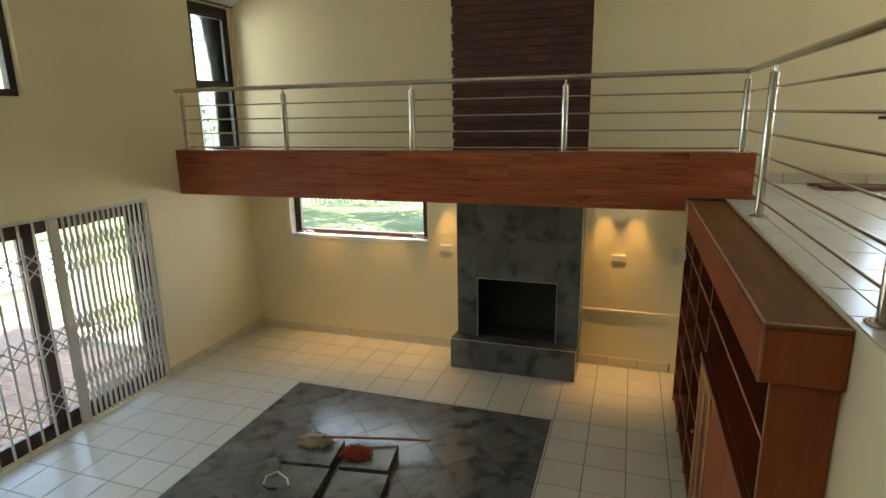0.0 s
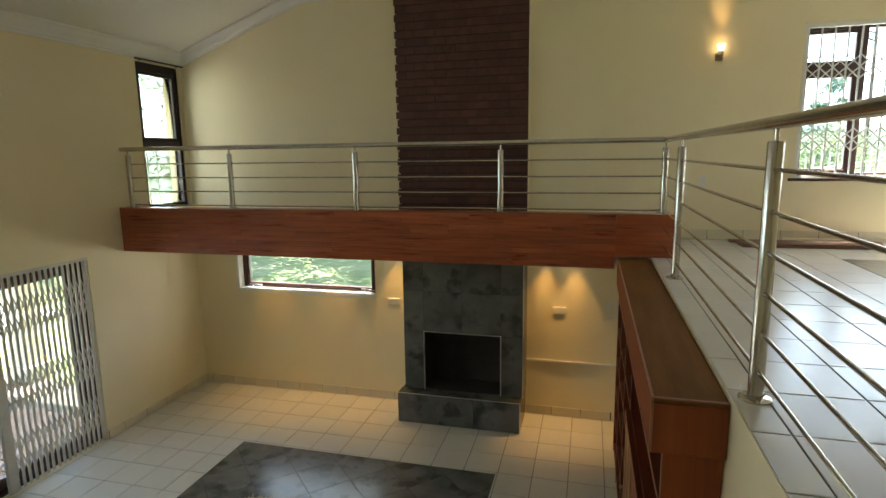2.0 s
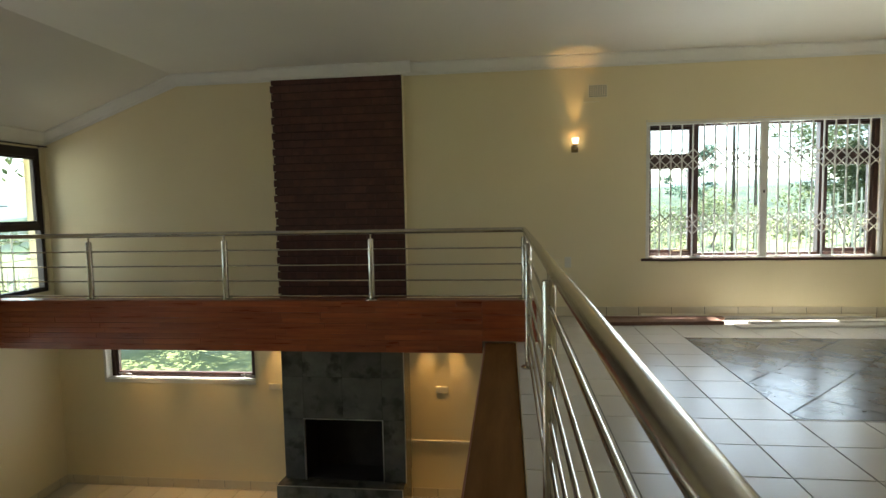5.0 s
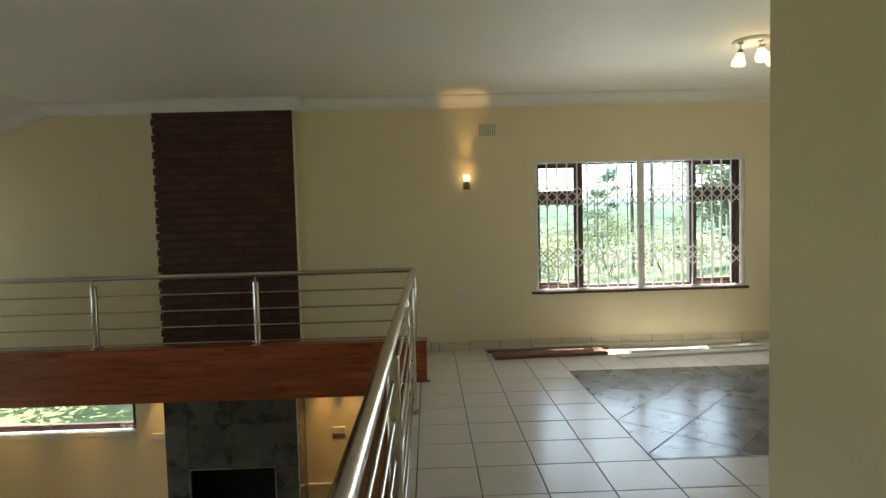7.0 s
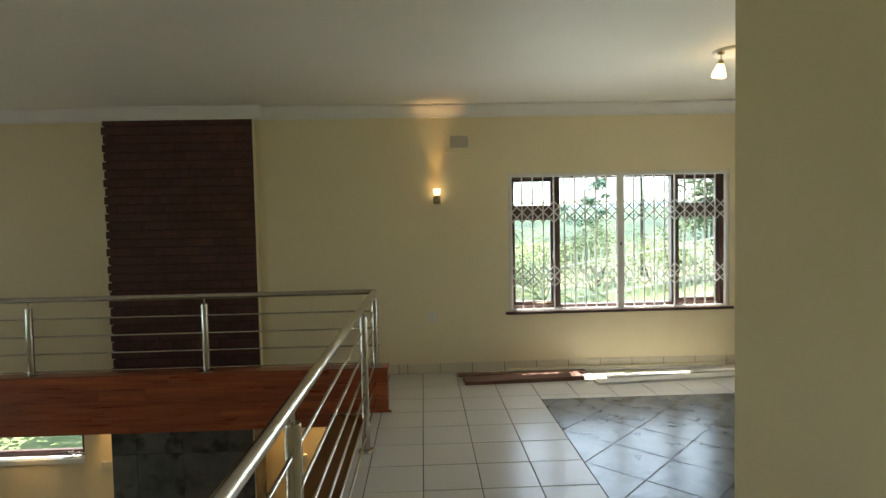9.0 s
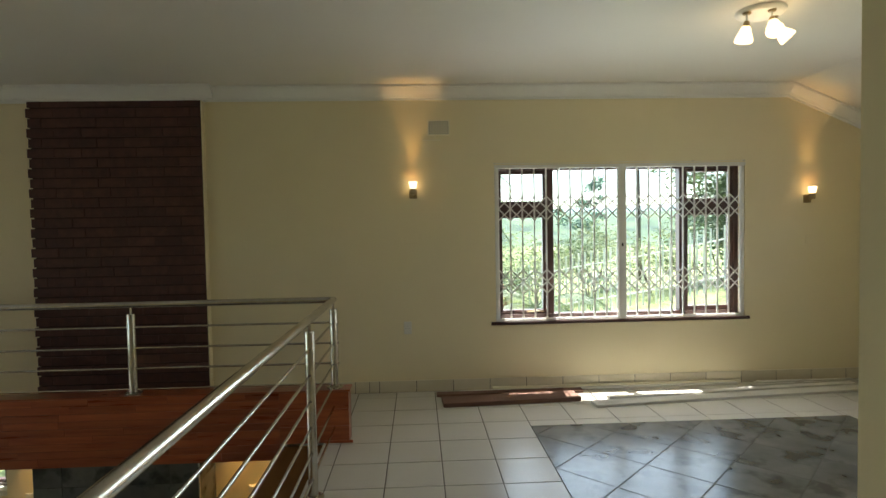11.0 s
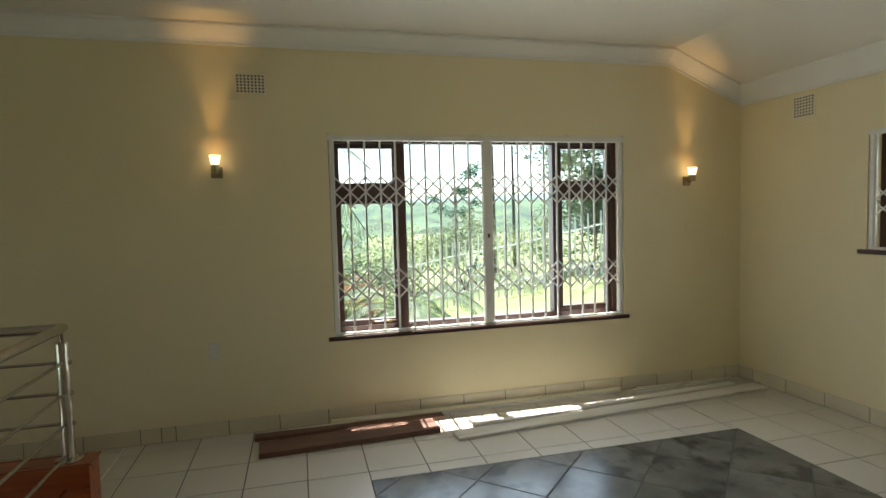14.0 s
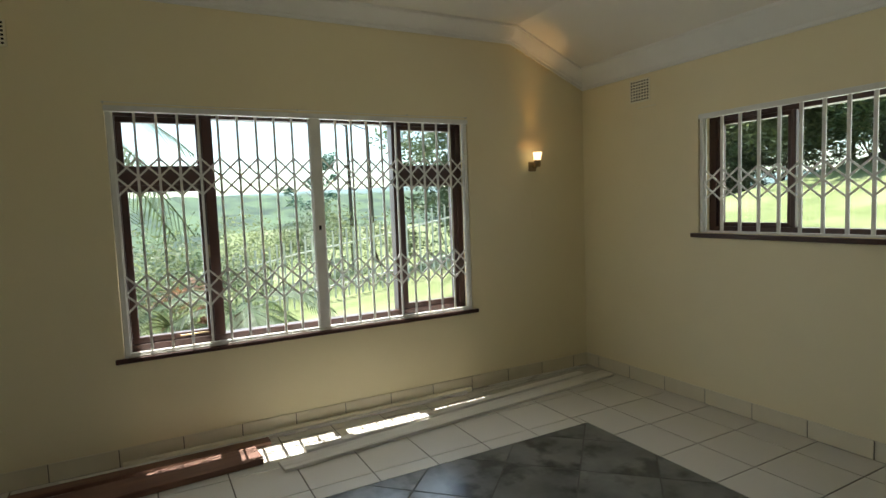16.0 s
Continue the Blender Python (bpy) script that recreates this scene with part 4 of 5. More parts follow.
part("drop", tube_bm([CC + Vector(o) for o in ((0.005, 0.01, 0.402), (-0.012, 0, 0.30), (-0.018, 0, 0.18), (0.01, 0, 0.05))], 0.003, 6), M["plastic"], cable, smooth=True)
part("tail", tube_bm([CC + Vector(o) for o in ((-0.05, 0, -0.02), (-0.07, 0, -0.08), (-0.05, 0, -0.12), (-0.02, 0, -0.06))], 0.003, 6), M["plastic"], cable, smooth=True)

# ---- boards lying by the wide window ----


def board(name, label, m, length, wide, thick, material, bow=0.0):
    bm = box_bm(0, length, 0, wide, 0, thick, 0.003)
    ob = solid(name, bm, material, label, "board", group="boards under the window")
    ob.matrix_world = m
    return ob


board("plank", "rough dark brown plank on the tiled floor", pose(2.288, 6.075, 0.001, 0, 0, 3.2), 1.165, 0.20, 0.035, M["plank_brown"])
board("plank", "dark brown plank against the skirting", pose(2.24, 6.365, 0.001, 0, 0, 0.6), 1.30, 0.085, 0.025, M["plank_brown"])
board("skirting_board", "long white painted board lying on the floor", pose(3.53, 5.965, 0.001, 0, 0, 4.8), 2.66, 0.13, 0.02, M["plank_white"])
board("skirting_board", "long white painted board lying on another", pose(3.69, 6.118, 0.001, 0, 0, 4.9), 2.30, 0.065, 0.032, M["plank_white"])
board("moulding_strip", "thin cream moulding strip by the skirting", pose(2.45, 6.47, 0.001, 0, 0, 0.4), 2.55, 0.025, 0.02, M["plank_white"])
board("moulding_strip", "thin cream moulding strip by the skirting", pose(2.75, 6.505, 0.001, 0, 0, 0.2), 2.3, 0.03, 0.035, M["vent"])
for k in range(5):
    board("wood_strip", "thin pale wooden strip in a loose bundle", pose(5.10 + 0.03 * k, 6.43 + 0.022 * k, 0.001 + 0.012 * (k % 2), 0, 0, 2.5 - k), 0.75 + 0.05 * k, 0.018, 0.012, M["plank_white"])

# ---- things on the lower slate inlay ----


def loose_tile(x, y, z, turn, w, h, thick):
    bm = box_bm(-w / 2, w / 2, -h / 2, h / 2, 0, thick, 0.003)
    ob = solid("slate_slab", bm, M["slate"], "loose grey slate-clad slab on the slate inlay", "slab", group="loose slabs")
    ob.matrix_world = pose(x, y, z, 0, 0, turn)


LT = LOW + 0.001
loose_tile(-1.70, 4.02, LT, 8, 0.42, 0.36, 0.09)
loose_tile(-1.22, 4.09, LT, 9, 0.40, 0.36, 0.09)
loose_tile(-1.62, 3.60, LT, 8, 0.42, 0.42, 0.09)
loose_tile(-1.14, 3.67, LT, 9, 0.42, 0.40, 0.09)


def mop(head, tip, material, label, seed, wide=0.14, handle=True):
    r = random.Random(seed)
    m = thing("mop", label, "mop", group="mops")
    bm = bmesh.new()
    hx, hy, hz = head
    for k in range(300):
        a, rr = r.uniform(0, 6.28), wide * r.random() ** 0.6
        p0 = Vector((hx + r.uniform(-0.04, 0.04), hy + r.uniform(-0.03, 0.03), hz + r.uniform(0.015, 0.05)))
        p2 = Vector((hx + rr * 1.15 * math.cos(a), hy + rr * 0.85 * math.sin(a), hz + 0.005 + r.uniform(0, 0.03)))
        p1 = (p0 + p2) / 2 + Vector((r.uniform(-0.03, 0.03), r.uniform(-0.03, 0.03), 0.02))
        p3 = p2 + Vector((r.uniform(-0.03, 0.03), r.uniform(-0.03, 0.03), r.uniform(-0.002, 0.01)))
        tube_bm([p0, p1, p2, p3], 0.0032, 4, bm)
    part("mop_head", bm, material, m)
    if handle:
        part("handle", cyl_bm((hx, hy, hz + 0.065), tip, 0.0115, seg=12), M["stick"], m, "worn wooden handle", True)
        d = (Vector(tip) - Vector((hx, hy, hz + 0.065))).normalized()
        part("ferrule", cyl_bm(Vector((hx, hy, hz + 0.065)) - d * 0.05, Vector((hx, hy, hz + 0.065)) + d * 0.06, 0.018, seg=12), M["alu"], m)


mop((-1.73, 4.12, LT + 0.09), (-0.80, 4.40, LT + 0.115), M["rope"], "undyed cotton string mop with a worn wooden handle", 3, 0.14)
mop((-1.33, 4.06, LT + 0.09), None, M["rope_red"], "rust red string mop head on the loose slate slabs", 5, 0.13, False)
hook = thing("metal_hook", "bent pale metal handle on the loose slabs", "metal handle")
HZ = LT + 0.098
part("bar", tube_bm([(-1.82, 3.50, HZ), (-1.86, 3.60, HZ), (-1.81, 3.67, HZ), (-1.69, 3.62, HZ), (-1.64, 3.56, HZ)], 0.007, 8), M["plastic"], hook, smooth=True)
part("grip", tube_bm([(-1.82, 3.50, HZ), (-1.76, 3.475, HZ), (-1.70, 3.50, HZ)], 0.0075, 8), M["black_frame"], hook, smooth=True)

# ---- outside ----


def smooth01(t):
    t = max(0.0, min(1.0, t))
    return t * t * (3 - 2 * t)


def ground_z(x, y):
    s = smooth01((x + 3.0) / 10.0)
    z = -2.17 + 2.0 * s
    z += 0.18 * max(0.0, min(x, 30.0) - 8.0) * smooth01((16 - y) / 8.0 + 0.4)
    z -= 0.10 * max(0.0, min(y, 60.0) - 9.0) * (1 - smooth01((x - 4.0) / 8.0)) * smooth01((x + 4.0) / 5.0)
    d = math.hypot(x, y)
    far = smooth01((d - 40) / 160)
    z = z * (1 - far) - 9.0 * far
    return z + 0.12 * noise.noise(Vector((x * 0.25, y * 0.25, 0.0))) * (0.2 if d < 9 else 1.0)


def grid_lines(marks):
    ls = set(marks)
    k = -24.0
    while k <= 30:
        ls.add(k)
        k += 1.0
    for s in (40, 55, 80, 120, 180, 280, 450, 800, 1500, 2500):
        ls.update((-s, s))
    return sorted(ls)


gx = grid_lines((XW - 0.1, XW - 0.24, XE + 0.1, XE + 0.24))
gy = grid_lines((YS - 0.1, YS - 0.24, YN + 0.1, YN + 0.24))
bm = bmesh.new()
gv = []
for x in gx:
    col = []
    for y in gy:
        inside = XW - 0.15 < x < XE + 0.15 and YS - 0.15 < y < YN + 0.15
        col.append(bm.verts.new((x, y, -2.7 if inside else ground_z(x, y))))
    gv.append(col)
for i in range(len(gx) - 1):
    for j in range(len(gy) - 1):
        bm.faces.new((gv[i][j], gv[i + 1][j], gv[i + 1][j + 1], gv[i][j + 1]))
solid("ground", bm, M["grass"], "sunlit lawn falling away to the north and rising to the east", "ground", "structure", smooth=True)

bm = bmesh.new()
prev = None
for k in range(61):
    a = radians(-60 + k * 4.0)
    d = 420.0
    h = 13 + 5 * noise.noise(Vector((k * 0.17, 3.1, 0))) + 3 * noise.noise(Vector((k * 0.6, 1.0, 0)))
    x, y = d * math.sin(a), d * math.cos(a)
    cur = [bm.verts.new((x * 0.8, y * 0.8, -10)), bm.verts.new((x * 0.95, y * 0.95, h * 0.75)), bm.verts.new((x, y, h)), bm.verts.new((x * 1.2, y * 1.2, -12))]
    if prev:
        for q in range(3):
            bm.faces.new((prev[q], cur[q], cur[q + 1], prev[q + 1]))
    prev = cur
solid("backdrop_hills", bm, M["hill"], "wooded hills on the horizon with haze in their colour", "hills", "structure", smooth=True)


def leaf_cloud(bm, centre, radius, count, size, r, flat=0.75):
    c = Vector(centre)
    for k in range(count):
        d = Vector((r.gauss(0, 1), r.gauss(0, 1), r.gauss(0, 1) * flat)).normalized() * radius * r.uniform(0.45, 1.0)
        d.z *= flat
        p = c + d
        q = Euler((r.uniform(-0.9, 0.9), r.uniform(-0.9, 0.9), r.uniform(0, 6.3))).to_matrix()
        s = size * r.uniform(0.6, 1.3)
        vs = [bm.verts.new(p + q @ Vector(o)) for o in ((-s * 0.35, 0, 0), (0, -s, s * 0.12), (s * 0.35, 0, 0), (0, s, s * 0.12))]
        bm.faces.new(vs)


def tree(x, y, height, spread_r, label, seed, leaf="leaf", base=0.35, clumps=26, leaves=90, size=0.14, thick=0.012):
    r = random.Random(seed)
    z0 = ground_z(x, y) - 0.05
    t = thing("tree", label, "tree", group="garden trees", at=(x, y, z0))
    bm = bmesh.new()
    lean = Vector((r.uniform(-0.06, 0.06), r.uniform(-0.06, 0.06), 0))
    pts = [Vector((0, 0, 0)) + lean * (height * k / 6) * k / 6 + Vector((0, 0, height * 0.85 * k / 6)) for k in range(7)]
    rad = height * thick
    for k in range(6):
        cyl_bm(pts[k], pts[k + 1], rad * (1 - k / 7), rad * (1 - (k + 1) / 7), 9, bm)
    tips = []
    for k in range(9):
        f = r.uniform(base, 0.9)
        p = pts[0].lerp(pts[6], f)
        a = r.uniform(0, 6.28)
        q = p + Vector((math.cos(a), math.sin(a), r.uniform(0.3, 0.9))) * spread_r * r.uniform(0.5, 0.95)
        cyl_bm(p, q, rad * 0.4, rad * 0.12, 6, bm)
        tips += [q, p.lerp(q, 0.6)]
    part("trunk", bm, M["bark"], t)
    bm = bmesh.new()
    for k in range(clumps):
        c = r.choice(tips) + Vector((r.gauss(0, 0.3), r.gauss(0, 0.3), r.gauss(0, 0.25))) * spread_r
        leaf_cloud(bm, c, spread_r * r.uniform(0.22, 0.42), leaves, size, r)
    part("crown", bm, M[leaf], t)
    return t


def shrub(x, y, high, wide, label, seed, leaf="leaf", size=0.06, count=2400):
    r = random.Random(seed)
    s = thing("shrub", label, "shrub", group="garden shrubs", at=(x, y, ground_z(x, y) - 0.03))
    bm = bmesh.new()
    for k in range(5):
        a = r.uniform(0, 6.28)
        cyl_bm((0, 0, 0), (wide * 0.3 * math.cos(a), wide * 0.3 * math.sin(a), high * 0.6), 0.02, 0.006, 6, bm)
    part("stems", bm, M["bark"], s)
    bm = bmesh.new()
    for k in range(14):
        leaf_cloud(bm, (r.uniform(-0.5, 0.5) * wide, r.uniform(-0.5, 0.5) * wide, high * r.uniform(0.25, 0.85)), high * r.uniform(0.22, 0.38), count // 14, size, r)
    part("leaves", bm, M[leaf], s)


def palm(x, y, stem, reach, label, seed, leaf="leaf_light", fronds=15):
    r = random.Random(seed)
    z0 = ground_z(x, y) - 0.03
    p = thing("palm", label, "palm", group="garden palms", at=(x, y, z0))
    part("stem", cyl_bm((0, 0, 0), (0.05, 0.03, stem), 0.09, 0.06, 10), M["bark"], p)
    for f in range(fronds):
        a = f * 2.4 + r.uniform(-0.2, 0.2)
        up = r.uniform(0.15, 1.0)
        bm = bmesh.new()
        pts = []
        for k in range(9):
            t = k / 8
            pts.append(Vector((0.05 + math.cos(a) * reach * t, 0.03 + math.sin(a) * reach * t, stem + reach * (up * t - 0.95 * t * t))))
        tube_bm(pts, 0.008, 5, bm)
        side = Vector((-math.sin(a), math.cos(a), 0))
        for k in range(1, 30):
            t = 0.12 + 0.86 * k / 30
            i = min(7, int(t * 8))
            c = pts[i].lerp(pts[i + 1], t * 8 - i)
            for sg in (-1, 1):
                ln = reach * 0.30 * math.sin(math.pi * min(1, 0.25 + 0.75 * (1 - t) + 0.1))
                tip = c + side * sg * ln + (pts[i + 1] - pts[i]).normalized() * ln * 0.7 + Vector((0, 0, -ln * 0.35))
                w = (pts[i + 1] - pts[i]).normalized() * 0.016
                bm.faces.new([bm.verts.new(q) for q in (c - w, c + w, tip)])
        part("frond", bm, M[leaf], p)


# north garden
tree(8.8, 20.0, 10.5, 1.9, "tall slim tree with a thin open crown", 11, base=0.5, clumps=7, leaves=45, size=0.08, thick=0.007)
tree(9.7, 20.5, 9.5, 1.7, "tall slim tree with a thin open crown", 12, base=0.5, clumps=7, leaves=45, size=0.08, thick=0.007)
tree(8.7, 24.0, 4.6, 0.9, "blue-green palm-like conifer behind the fence", 16, "leaf_blue", base=0.3, clumps=16, size=0.09)
tree(11.0, 16.2, 6.2, 1.9, "broad dark garden tree behind the fence", 13, base=0.2, clumps=34, leaves=130, size=0.09)
tree(11.8, 17.8, 5.6, 1.8, "broad dark garden tree behind the fence", 19, base=0.08, clumps=40, leaves=140, size=0.09)
# two trees out of view, added to dapple the low window's lawn with shade
tree(-4.1, 15.3, 6.0, 3.2, "added garden tree that shades the lawn by the low window", 123, base=0.45, clumps=60, leaves=110)
tree(-9.9, 15.4, 6.0, 3.2, "added garden tree that shades the lawn by the low window", 124, base=0.45, clumps=60, leaves=110)
tree(12.0, 15.5, 6.5, 2.3, "broad dark garden tree behind the fence", 18, base=0.1, clumps=40, leaves=130, size=0.10)
for k, (x, y, hh, ww, lf) in enumerate(((-2.0, 18.5, 2.0, 2.0, "leaf"), (-0.3, 18.0, 1.9, 1.9, "leaf_light"), (1.2, 17.6, 2.1, 1.9, "leaf"), (2.7, 17.8, 1.9, 1.8, "leaf_light"), (4.2, 17.4, 2.7, 1.9, "leaf_light"), (5.8, 17.2, 2.6, 1.9, "leaf_light"),
                                        (7.2, 16.6, 2.4, 1.9, "leaf"), (8.6, 15.4, 2.4, 1.9, "leaf_light"), (10.2, 14.6, 2.1, 1.9, "leaf"), (11.8, 13.8, 2.1, 1.9, "leaf"), (-4.0, 19.6, 2.0, 2.0, "leaf_light"), (-6.4, 19.0, 2.0, 2.0, "leaf"), (-9.0, 18.4, 2.0, 2.0, "leaf_light"),
                                        (0.6, 20.5, 2.6, 2.2, "leaf_light"), (3.0, 21.0, 2.6, 2.2, "leaf"), (3.5, 13.4, 1.5, 0.35, "red_leaf"), (3.2, 14.6, 2.6, 1.6, "leaf_light"), (2.2, 13.6, 2.5, 1.5, "leaf"), (4.0, 15.2, 2.5, 1.5, "leaf"), (3.0, 12.0, 1.2, 1.1, "leaf_light"), (2.6, 11.0, 0.9, 0.8, "leaf_light"), (8.0, 18.5, 2.4, 2.0, "leaf_light"), (6.2, 19.5, 2.4, 2.0, "leaf_light"))):
    shrub(x, y + (1.5 if y > 13.5 and x > 4.5 else 0.0), hh, ww, "leafy green shrub beside the lawn", 40 + k, lf)
# far woods: a bumpy canopy falling into the valley
bm = bmesh.new()
wv = []
for i in range(61):
    col = []
    for j in range(41):
        x, y = -90 + i * 3.0, 26 + 170 * (j / 40) ** 1.6
        h = -3.2 + 9.0 * smooth01((y - 26) / 170) + 1.3 * noise.noise(Vector((x * 0.22, y * 0.22, 0))) + 0.7 * noise.noise(Vector((x * 0.6, y * 0.5, 2)))
        col.append(bm.verts.new((x + 0.8 * noise.noise(Vector((x, y, 5))), y, h)))
    wv.append(col)
for i in range(60):
    for j in range(40):
        bm.faces.new((wv[i][j], wv[i + 1][j], wv[i + 1][j + 1], wv[i][j + 1]))
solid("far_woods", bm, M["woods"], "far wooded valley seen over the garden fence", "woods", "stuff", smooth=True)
palm(3.1, 9.7, 1.1, 1.2, "young palm with arching yellow-green fronds", 31)
palm(1.95, 9.6, 3.55, 1.5, "tall palm with drooping fronds beside the wide window", 35, "leaf")
palm(3.75, 9.5, 1.0, 1.1, "young palm with arching green fronds", 32, "leaf")

fence = thing("palisade_fence", "pale grey steel palisade fence climbing the lawn", "fence")
fa, fb = Vector((-3.0, 18.0)), Vector((12.0, 14.0))
npal = 100
pale = finish("pale", box_bm(-0.02, 0.02, -0.006, 0.006, 0, 1.55, 0.002), M["grey_steel"])
for k in range(-70, npal + 1):
    p = fa.lerp(fb, k / npal) if k >= 0 else fa + Vector((k * 0.15, k * 0.035))
    ob = part("pale", pale, None, fence)
    ob.location = (p.x, p.y, ground_z(p.x, p.y) + 0.03)
for dz in (0.35, 1.25):
    for k in range(0, npal, 10):
        p, q = fa.lerp(fb, k / npal), fa.lerp(fb, (k + 10) / npal)
        part("rail", tube_bm([(p.x, p.y + 0.02, ground_z(p.x, p.y) + dz), (q.x, q.y + 0.02, ground_z(q.x, q.y) + dz)], 0.022, 6), M["grey_steel"], fence)

for dz in (0.35, 1.25):
    for k in range(7):
        p, q = fa + Vector((k * -1.5, k * -0.35)), fa + Vector(((k + 1) * -1.5, (k + 1) * -0.35))
        part("rail", tube_bm([(p.x, p.y + 0.02, ground_z(p.x, p.y) + dz), (q.x, q.y + 0.02, ground_z(q.x, q.y) + dz)], 0.022, 6), M["grey_steel"], fence)

# east garden
for k in range(11):
    tree(21.5 + 2.2 * (k % 3), -1.0 + 2.0 * k, 7.5 + 0.7 * (k % 4), 2.9, "dense leafy tree on the sunny bank", 60 + k, "leaf" if k % 3 == 1 else "leaf_light", base=0.06, clumps=62, leaves=80, size=0.24)
for k in range(20):
    shrub(20.3 + 1.3 * (k % 3), 4.5 + 0.95 * k, 3.2 + 0.5 * (k % 4), 3.2, "leafy shrub in the hedge on the sunny bank", 80 + k, "leaf_light" if k % 2 else "leaf", size=0.10, count=5000)

# west patio and garden
pat = thing("pavement", "red-brown clay brick patio paving", "paving", "structure")
part("bed", box_bm(-9.2, XW - 0.235, 0.4, 6.2, -2.3, -2.135), M["grout"], pat)
pav = finish("paver", box_bm(0.002, 0.218, 0.002, 0.108, -0.03, 0.0, 0.003), M["paver"])
cnt = 0
for i in range(8):
    for j in range(34):
        if cnt >= 270:
            break
        ob = part("paver", pav, None, pat)
        ob.location = (XW - 0.46 - i * 0.22, 1.6 + j * 0.11 + (0.055 if i % 2 else 0), -2.105)
        cnt += 1
bm = bmesh.new()
for i in range(8, 22):
    for j in range(48):
        x, y = XW - 0.46 - i * 0.22, 0.5 + j * 0.11 + (0.055 if i % 2 else 0)
        box_bm(x + 0.002, x + 0.218, y + 0.002, y + 0.108, -2.135, -2.105, 0, bm)
tagged(part("pavers_rest", bm, M["paver"], pat), kind="stuff")
for y in (2.9, 6.0):
    c = thing("patio_column", "cream plastered square patio column", "column", group="patio columns")
    part("shaft", box_bm(-6.75, -6.45, y, y + 0.3, -2.105, 2.15, 0.01), M["outer"], c)
    part("base", box_bm(-6.79, -6.41, y - 0.04, y + 0.34, -2.105, -1.9, 0.01), M["outer"], c)
solid("patio_roof", box_bm(-7.3, XW - 0.235, 0.2, 6.9, 2.15, 2.30, 0.01), M["outer"], "cream plastered roof over the brick patio", "roof", "structure")
solid("road", box_bm(-24.0, -9.25, -6.0, 9.0, -2.35, -2.11), mat("pale concrete drive", (0.46, 0.43, 0.38), (0.38, 0.36, 0.32), scale=1.5, rough=0.9, bump=0.3), "pale sunlit concrete drive beyond the patio", "drive", "structure")
for k, (x, y) in enumerate(((-12.5, 11.0), (-10.5, 11.2), (-8.5, 11.0), (-25.5, 4.0), (-25.8, 8.0), (-27.0, 12.0), (-24.0, 13.0))):
    shrub(x, y, 2.1, 1.8, "leafy hedge shrub beyond the patio", 100 + k, "leaf_light" if k % 2 else "leaf")
tree(-27.0, 6.0, 6.5, 2.8, "green garden tree beyond the patio", 122, base=0.2, clumps=30)

# ---- floor tiles, skirting and slate inlays ----


def cut_out(rect, hole):
    """The up to four rectangles of rect that lie outside hole."""
    x0, x1, y0, y1 = rect
    hx0, hx1, hy0, hy1 = hole
    if x1 <= hx0 or x0 >= hx1 or y1 <= hy0 or y0 >= hy1:
        return [rect]
    out = []
    if x0 < hx0:
        out.append((x0, hx0, y0, y1))
    if x1 > hx1:
        out.append((hx1, x1, y0, y1))
    a, b = max(x0, hx0), min(x1, hx1)
    if y0 < hy0:
        out.append((a, b, y0, hy0))
    if y1 > hy1:
        out.append((a, b, hy1, y1))
    return out


def slab_bm(poly, z0, z1, bm=None):
    """A thin slab with a small chamfer round its top."""
    bm = bm or bmesh.new()
    c = sum((Vector(p) for p in poly), Vector((0, 0))) / len(poly)
    a = [bm.verts.new((p[0], p[1], z0)) for p in poly]
    m = [bm.verts.new((p[0], p[1], z1 - 0.0012)) for p in poly]
    t = []
    for p in poly:
        d = (c - Vector(p))
        q = Vector(p) + d.normalized() * min(0.003, d.length * 0.3)
        t.append(bm.verts.new((q.x, q.y, z1)))
    k = len(poly)
    for i in range(k):
        bm.faces.new((a[i], a[(i + 1) % k], m[(i + 1) % k], m[i]))
        bm.faces.new((m[i], m[(i + 1) % k], t[(i + 1) % k], t[i]))
    bm.faces.new(t)
    return bm


tile_meshes = {}


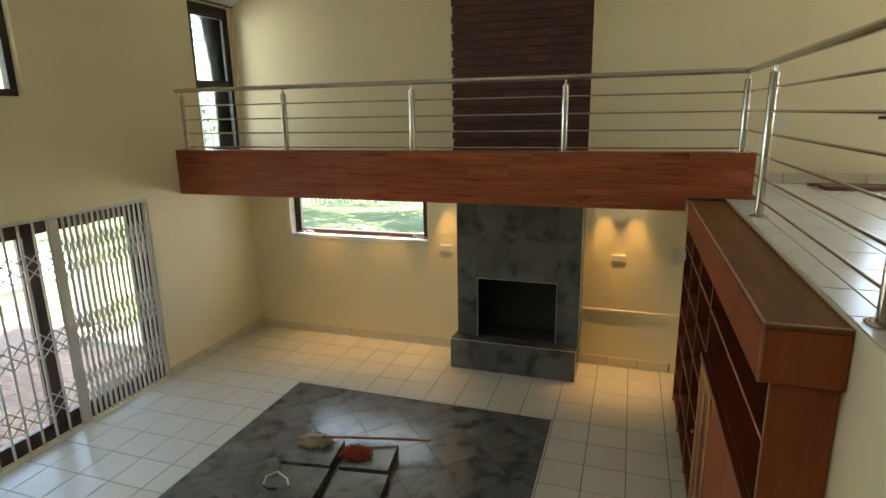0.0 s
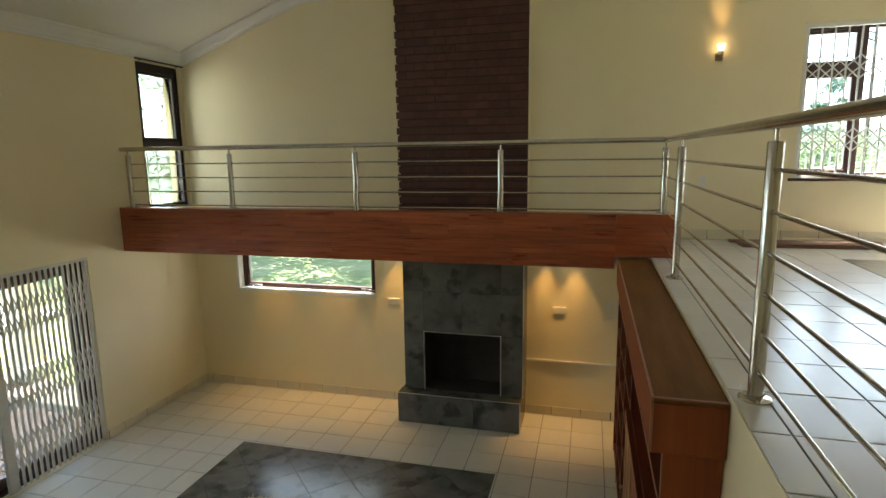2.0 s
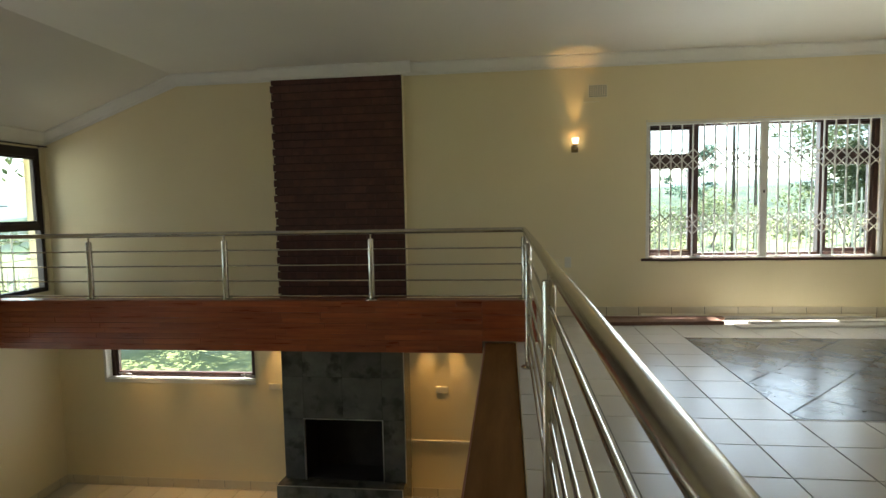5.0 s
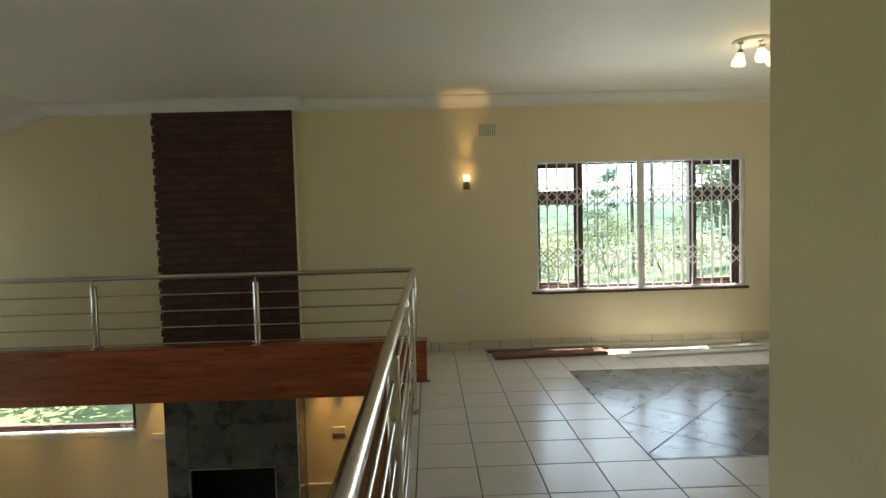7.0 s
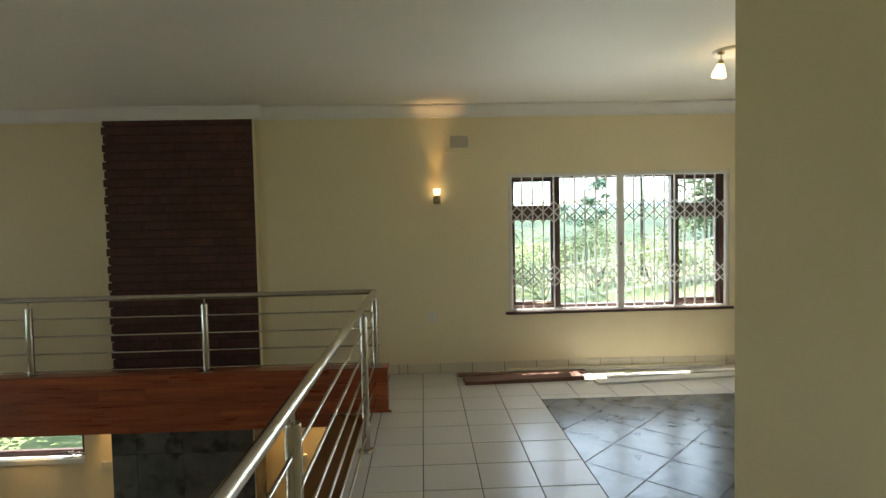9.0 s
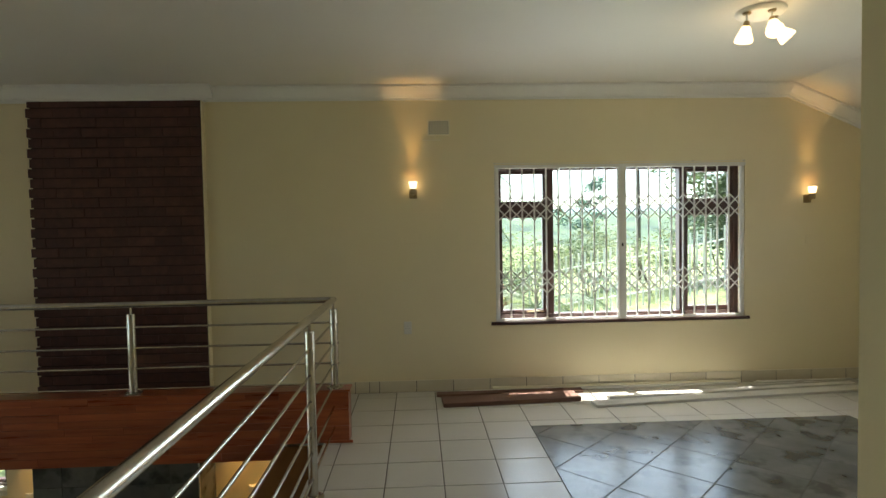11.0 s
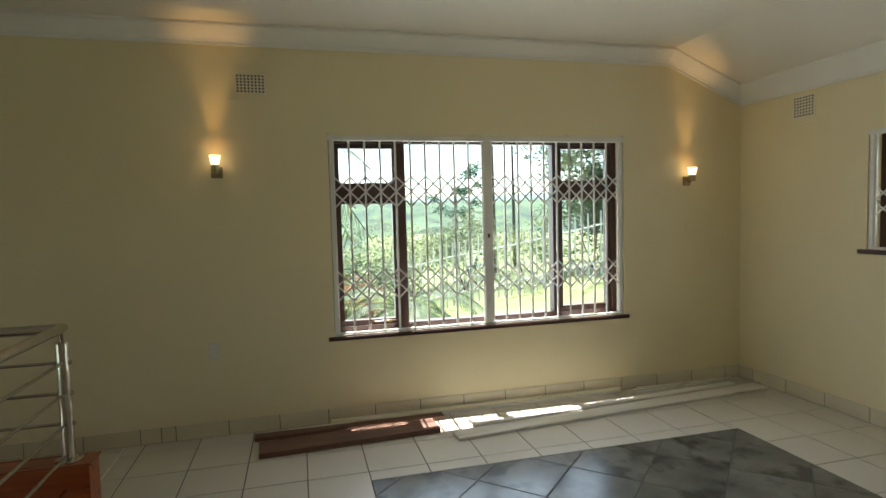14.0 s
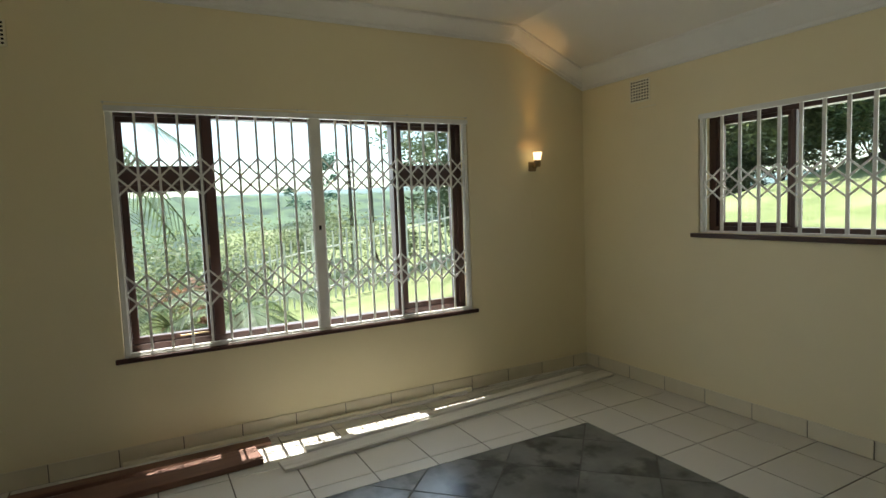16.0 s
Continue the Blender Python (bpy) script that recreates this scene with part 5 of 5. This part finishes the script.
def lay_tiles(parent, region, pitch, origin, hole, z, near, limit=300):
    """Square tiles over region, cut at its edges and round the hole; the nearest to a point are parts."""
    x0, x1, y0, y1 = region
    cells = []
    i0, i1 = math.floor((x0 - origin[0]) / pitch), math.ceil((x1 - origin[0]) / pitch)
    j0, j1 = math.floor((y0 - origin[1]) / pitch), math.ceil((y1 - origin[1]) / pitch)
    for i in range(i0, i1):
        for j in range(j0, j1):
            r = (max(x0, origin[0] + i * pitch), min(x1, origin[0] + (i + 1) * pitch), max(y0, origin[1] + j * pitch), min(y1, origin[1] + (j + 1) * pitch))
            if r[1] - r[0] < 0.012 or r[3] - r[2] < 0.012:
                continue
            for q in (cut_out(r, hole) if hole else [r]):
                if q[1] - q[0] > 0.012 and q[3] - q[2] > 0.012:
                    cells.append(q)
    cells.sort(key=lambda q: math.hypot((q[0] + q[1]) / 2 - near[0], (q[2] + q[3]) / 2 - near[1]))
    g = 0.0032
    for q in cells[:limit]:
        w, h = round(q[1] - q[0], 3), round(q[3] - q[2], 3)
        if (w, h) not in tile_meshes:
            tile_meshes[w, h] = finish("tile", slab_bm([(g, g), (w - g, g), (w - g, h - g), (g, h - g)], -0.004, 0.0), M["tile"])
        ob = part("tile", tile_meshes[w, h], None, parent)
        ob.location = (q[0], q[2], z + trng.uniform(-0.0004, 0.0004))
    if len(cells) > limit:
        bm = bmesh.new()
        for q in cells[limit:]:
            slab_bm([(q[0] + g, q[2] + g), (q[1] - g, q[2] + g), (q[1] - g, q[3] - g), (q[0] + g, q[3] - g)], z - 0.004, z, bm)
        tagged(part("tiles_rest", bm, M["tile_rest"], parent), kind="stuff")


def clip(poly, axis, value, keep_less):
    out = []
    for a, b in zip(poly, poly[1:] + poly[:1]):
        ia, ib = (a[axis] <= value) == keep_less, (b[axis] <= value) == keep_less
        if ia:
            out.append(a)
        if ia != ib:
            t = (value - a[axis]) / (b[axis] - a[axis])
            out.append((a[0] + t * (b[0] - a[0]), a[1] + t * (b[1] - a[1])))
    return out


def lay_slate(name, rect, sums, diffs, pitch, z, label):
    """Diagonal slate tiles: joints at x + y = sums + k pitch and x - y = diffs + k pitch."""
    x0, x1, y0, y1 = rect
    inlay = thing(name, label, "floor inlay", "structure")
    part("bed", box_bm(x0 + 0.001, x1 - 0.001, y0 + 0.001, y1 - 0.001, z - 0.0039, z - 0.0012), M["slate_grout"], inlay)
    g = 0.004
    for i in range(math.floor((x0 + y0 - sums) / pitch) - 1, math.ceil((x1 + y1 - sums) / pitch) + 1):
        for j in range(math.floor((x0 - y1 - diffs) / pitch) - 1, math.ceil((x1 - y0 - diffs) / pitch) + 1):
            s0, s1, d0, d1 = sums + i * pitch + g, sums + (i + 1) * pitch - g, diffs + j * pitch + g, diffs + (j + 1) * pitch - g
            poly = [((s + d) / 2, (s - d) / 2) for s, d in ((s0, d0), (s1, d0), (s1, d1), (s0, d1))]
            for axis, value, less in ((0, x0 + 0.002, False), (0, x1 - 0.002, True), (1, y0 + 0.002, False), (1, y1 - 0.002, True)):
                poly = clip(poly, axis, value, less) if len(poly) > 2 else []
            if len(poly) > 2:
                area = abs(sum(a[0] * b[1] - b[0] * a[1] for a, b in zip(poly, poly[1:] + poly[:1]))) / 2
                if area > 0.0008:
                    part("slate_tile", slab_bm(poly, z - 0.004, z + trng.uniform(-0.0004, 0.0006)), M["slate"], inlay)


trng = random.Random(21)
floor_up, floor_low = bpy.data.objects["floor_upper"], bpy.data.objects["floor_lower"]
INUP = (2.915, 5.355, 3.67, 5.60)
INLOW = (-2.59, 0.105, 2.2, 5.215)
lay_tiles(floor_up, (EDGE, XE, YS, YN), 0.343, (2.915, 5.37), INUP, 0.0, (3.2, 5.2))
lay_tiles(floor_low, (XW, EDGE - 0.003, YS, YN), 0.325, (0.45, 4.92), INLOW, LOW, (-1.5, 5.2))
lay_tiles(bpy.data.objects["floor_bridge"], (XW, EDGE - 0.002, 5.535, YN), 0.338, (1.864, 5.47), None, 0.0, (0, 6))
lay_slate("floor_inlay_upper", INUP, 7.22, -0.26, 0.56, 0.001, "rectangular inlay of diagonal grey slate tiles in the upper floor")
lay_slate("floor_inlay_lower", INLOW, 3.06, -6.0, 0.56, LOW + 0.001, "rectangular inlay of diagonal grey slate tiles in the lower floor")

skirt_meshes = {}


def skirting(parent, a, b, z, inward, pitch=0.335, high=0.105):
    a, b, n = Vector(a), Vector(b), Vector(inward)
    d = b - a
    total, d = d.length, d.normalized()
    s = trng.uniform(0, pitch) - pitch
    while s < total:
        s0, s1 = max(0.0, s), min(total, s + pitch)
        s += pitch
        if s1 - s0 < 0.02:
            continue
        w = round(s1 - s0, 3)
        if w not in skirt_meshes:
            skirt_meshes[w] = finish("skirting_tile", box_bm(0.0025, w - 0.0025, 0, 0.009, 0.002, high, 0.0015), M["skirt"])
        ob = part("skirting_tile", skirt_meshes[w], None, parent)
        p = a + d * s0
        if Vector((-d.y, d.x)).dot(n) < 0:
            p, turn = a + d * s1, math.atan2(-d.y, -d.x)
        else:
            turn = math.atan2(d.y, d.x)
        ob.matrix_world = Matrix.Translation((p.x, p.y, z)) @ Matrix.Rotation(turn, 4, "Z")
    me = d * total
    q = [a, a + me, a + me + n * 0.005, a + n * 0.005]
    part("joint", slab_bm([(p.x, p.y) for p in q], z, z + high - 0.004), M["grout"], parent)


base = thing("baseboard", "cream tile skirting with dark joints", "skirting", "structure")
skirting(base, (1.64, YN), (XE, YN), 0.0, (0, -1))
skirting(base, (CX1 + 0.01, YN), (1.64, YN), 0.0, (0, -1))
skirting(base, (XE, YN - 0.01), (XE, YS), 0.0, (-1, 0))
skirting(base, (2.79, 2.36), (2.79, YS), 0.0, (-1, 0))
skirting(base, (2.79, 2.36), (2.94, 2.36), 0.0, (0, 1))
skirting(base, (XW, YN), (SX0 - 0.05, YN), LOW, (0, -1), 0.325)
skirting(base, (SX1 + 0.01, YN), (BX0, YN), LOW, (0, -1), 0.325)
skirting(base, (XW, DOOR[1] + 0.01), (XW, YN - 0.01), LOW, (1, 0), 0.325)
skirting(base, (XW, YS), (XW, DOOR[0] - 0.01), LOW, (1, 0), 0.325)
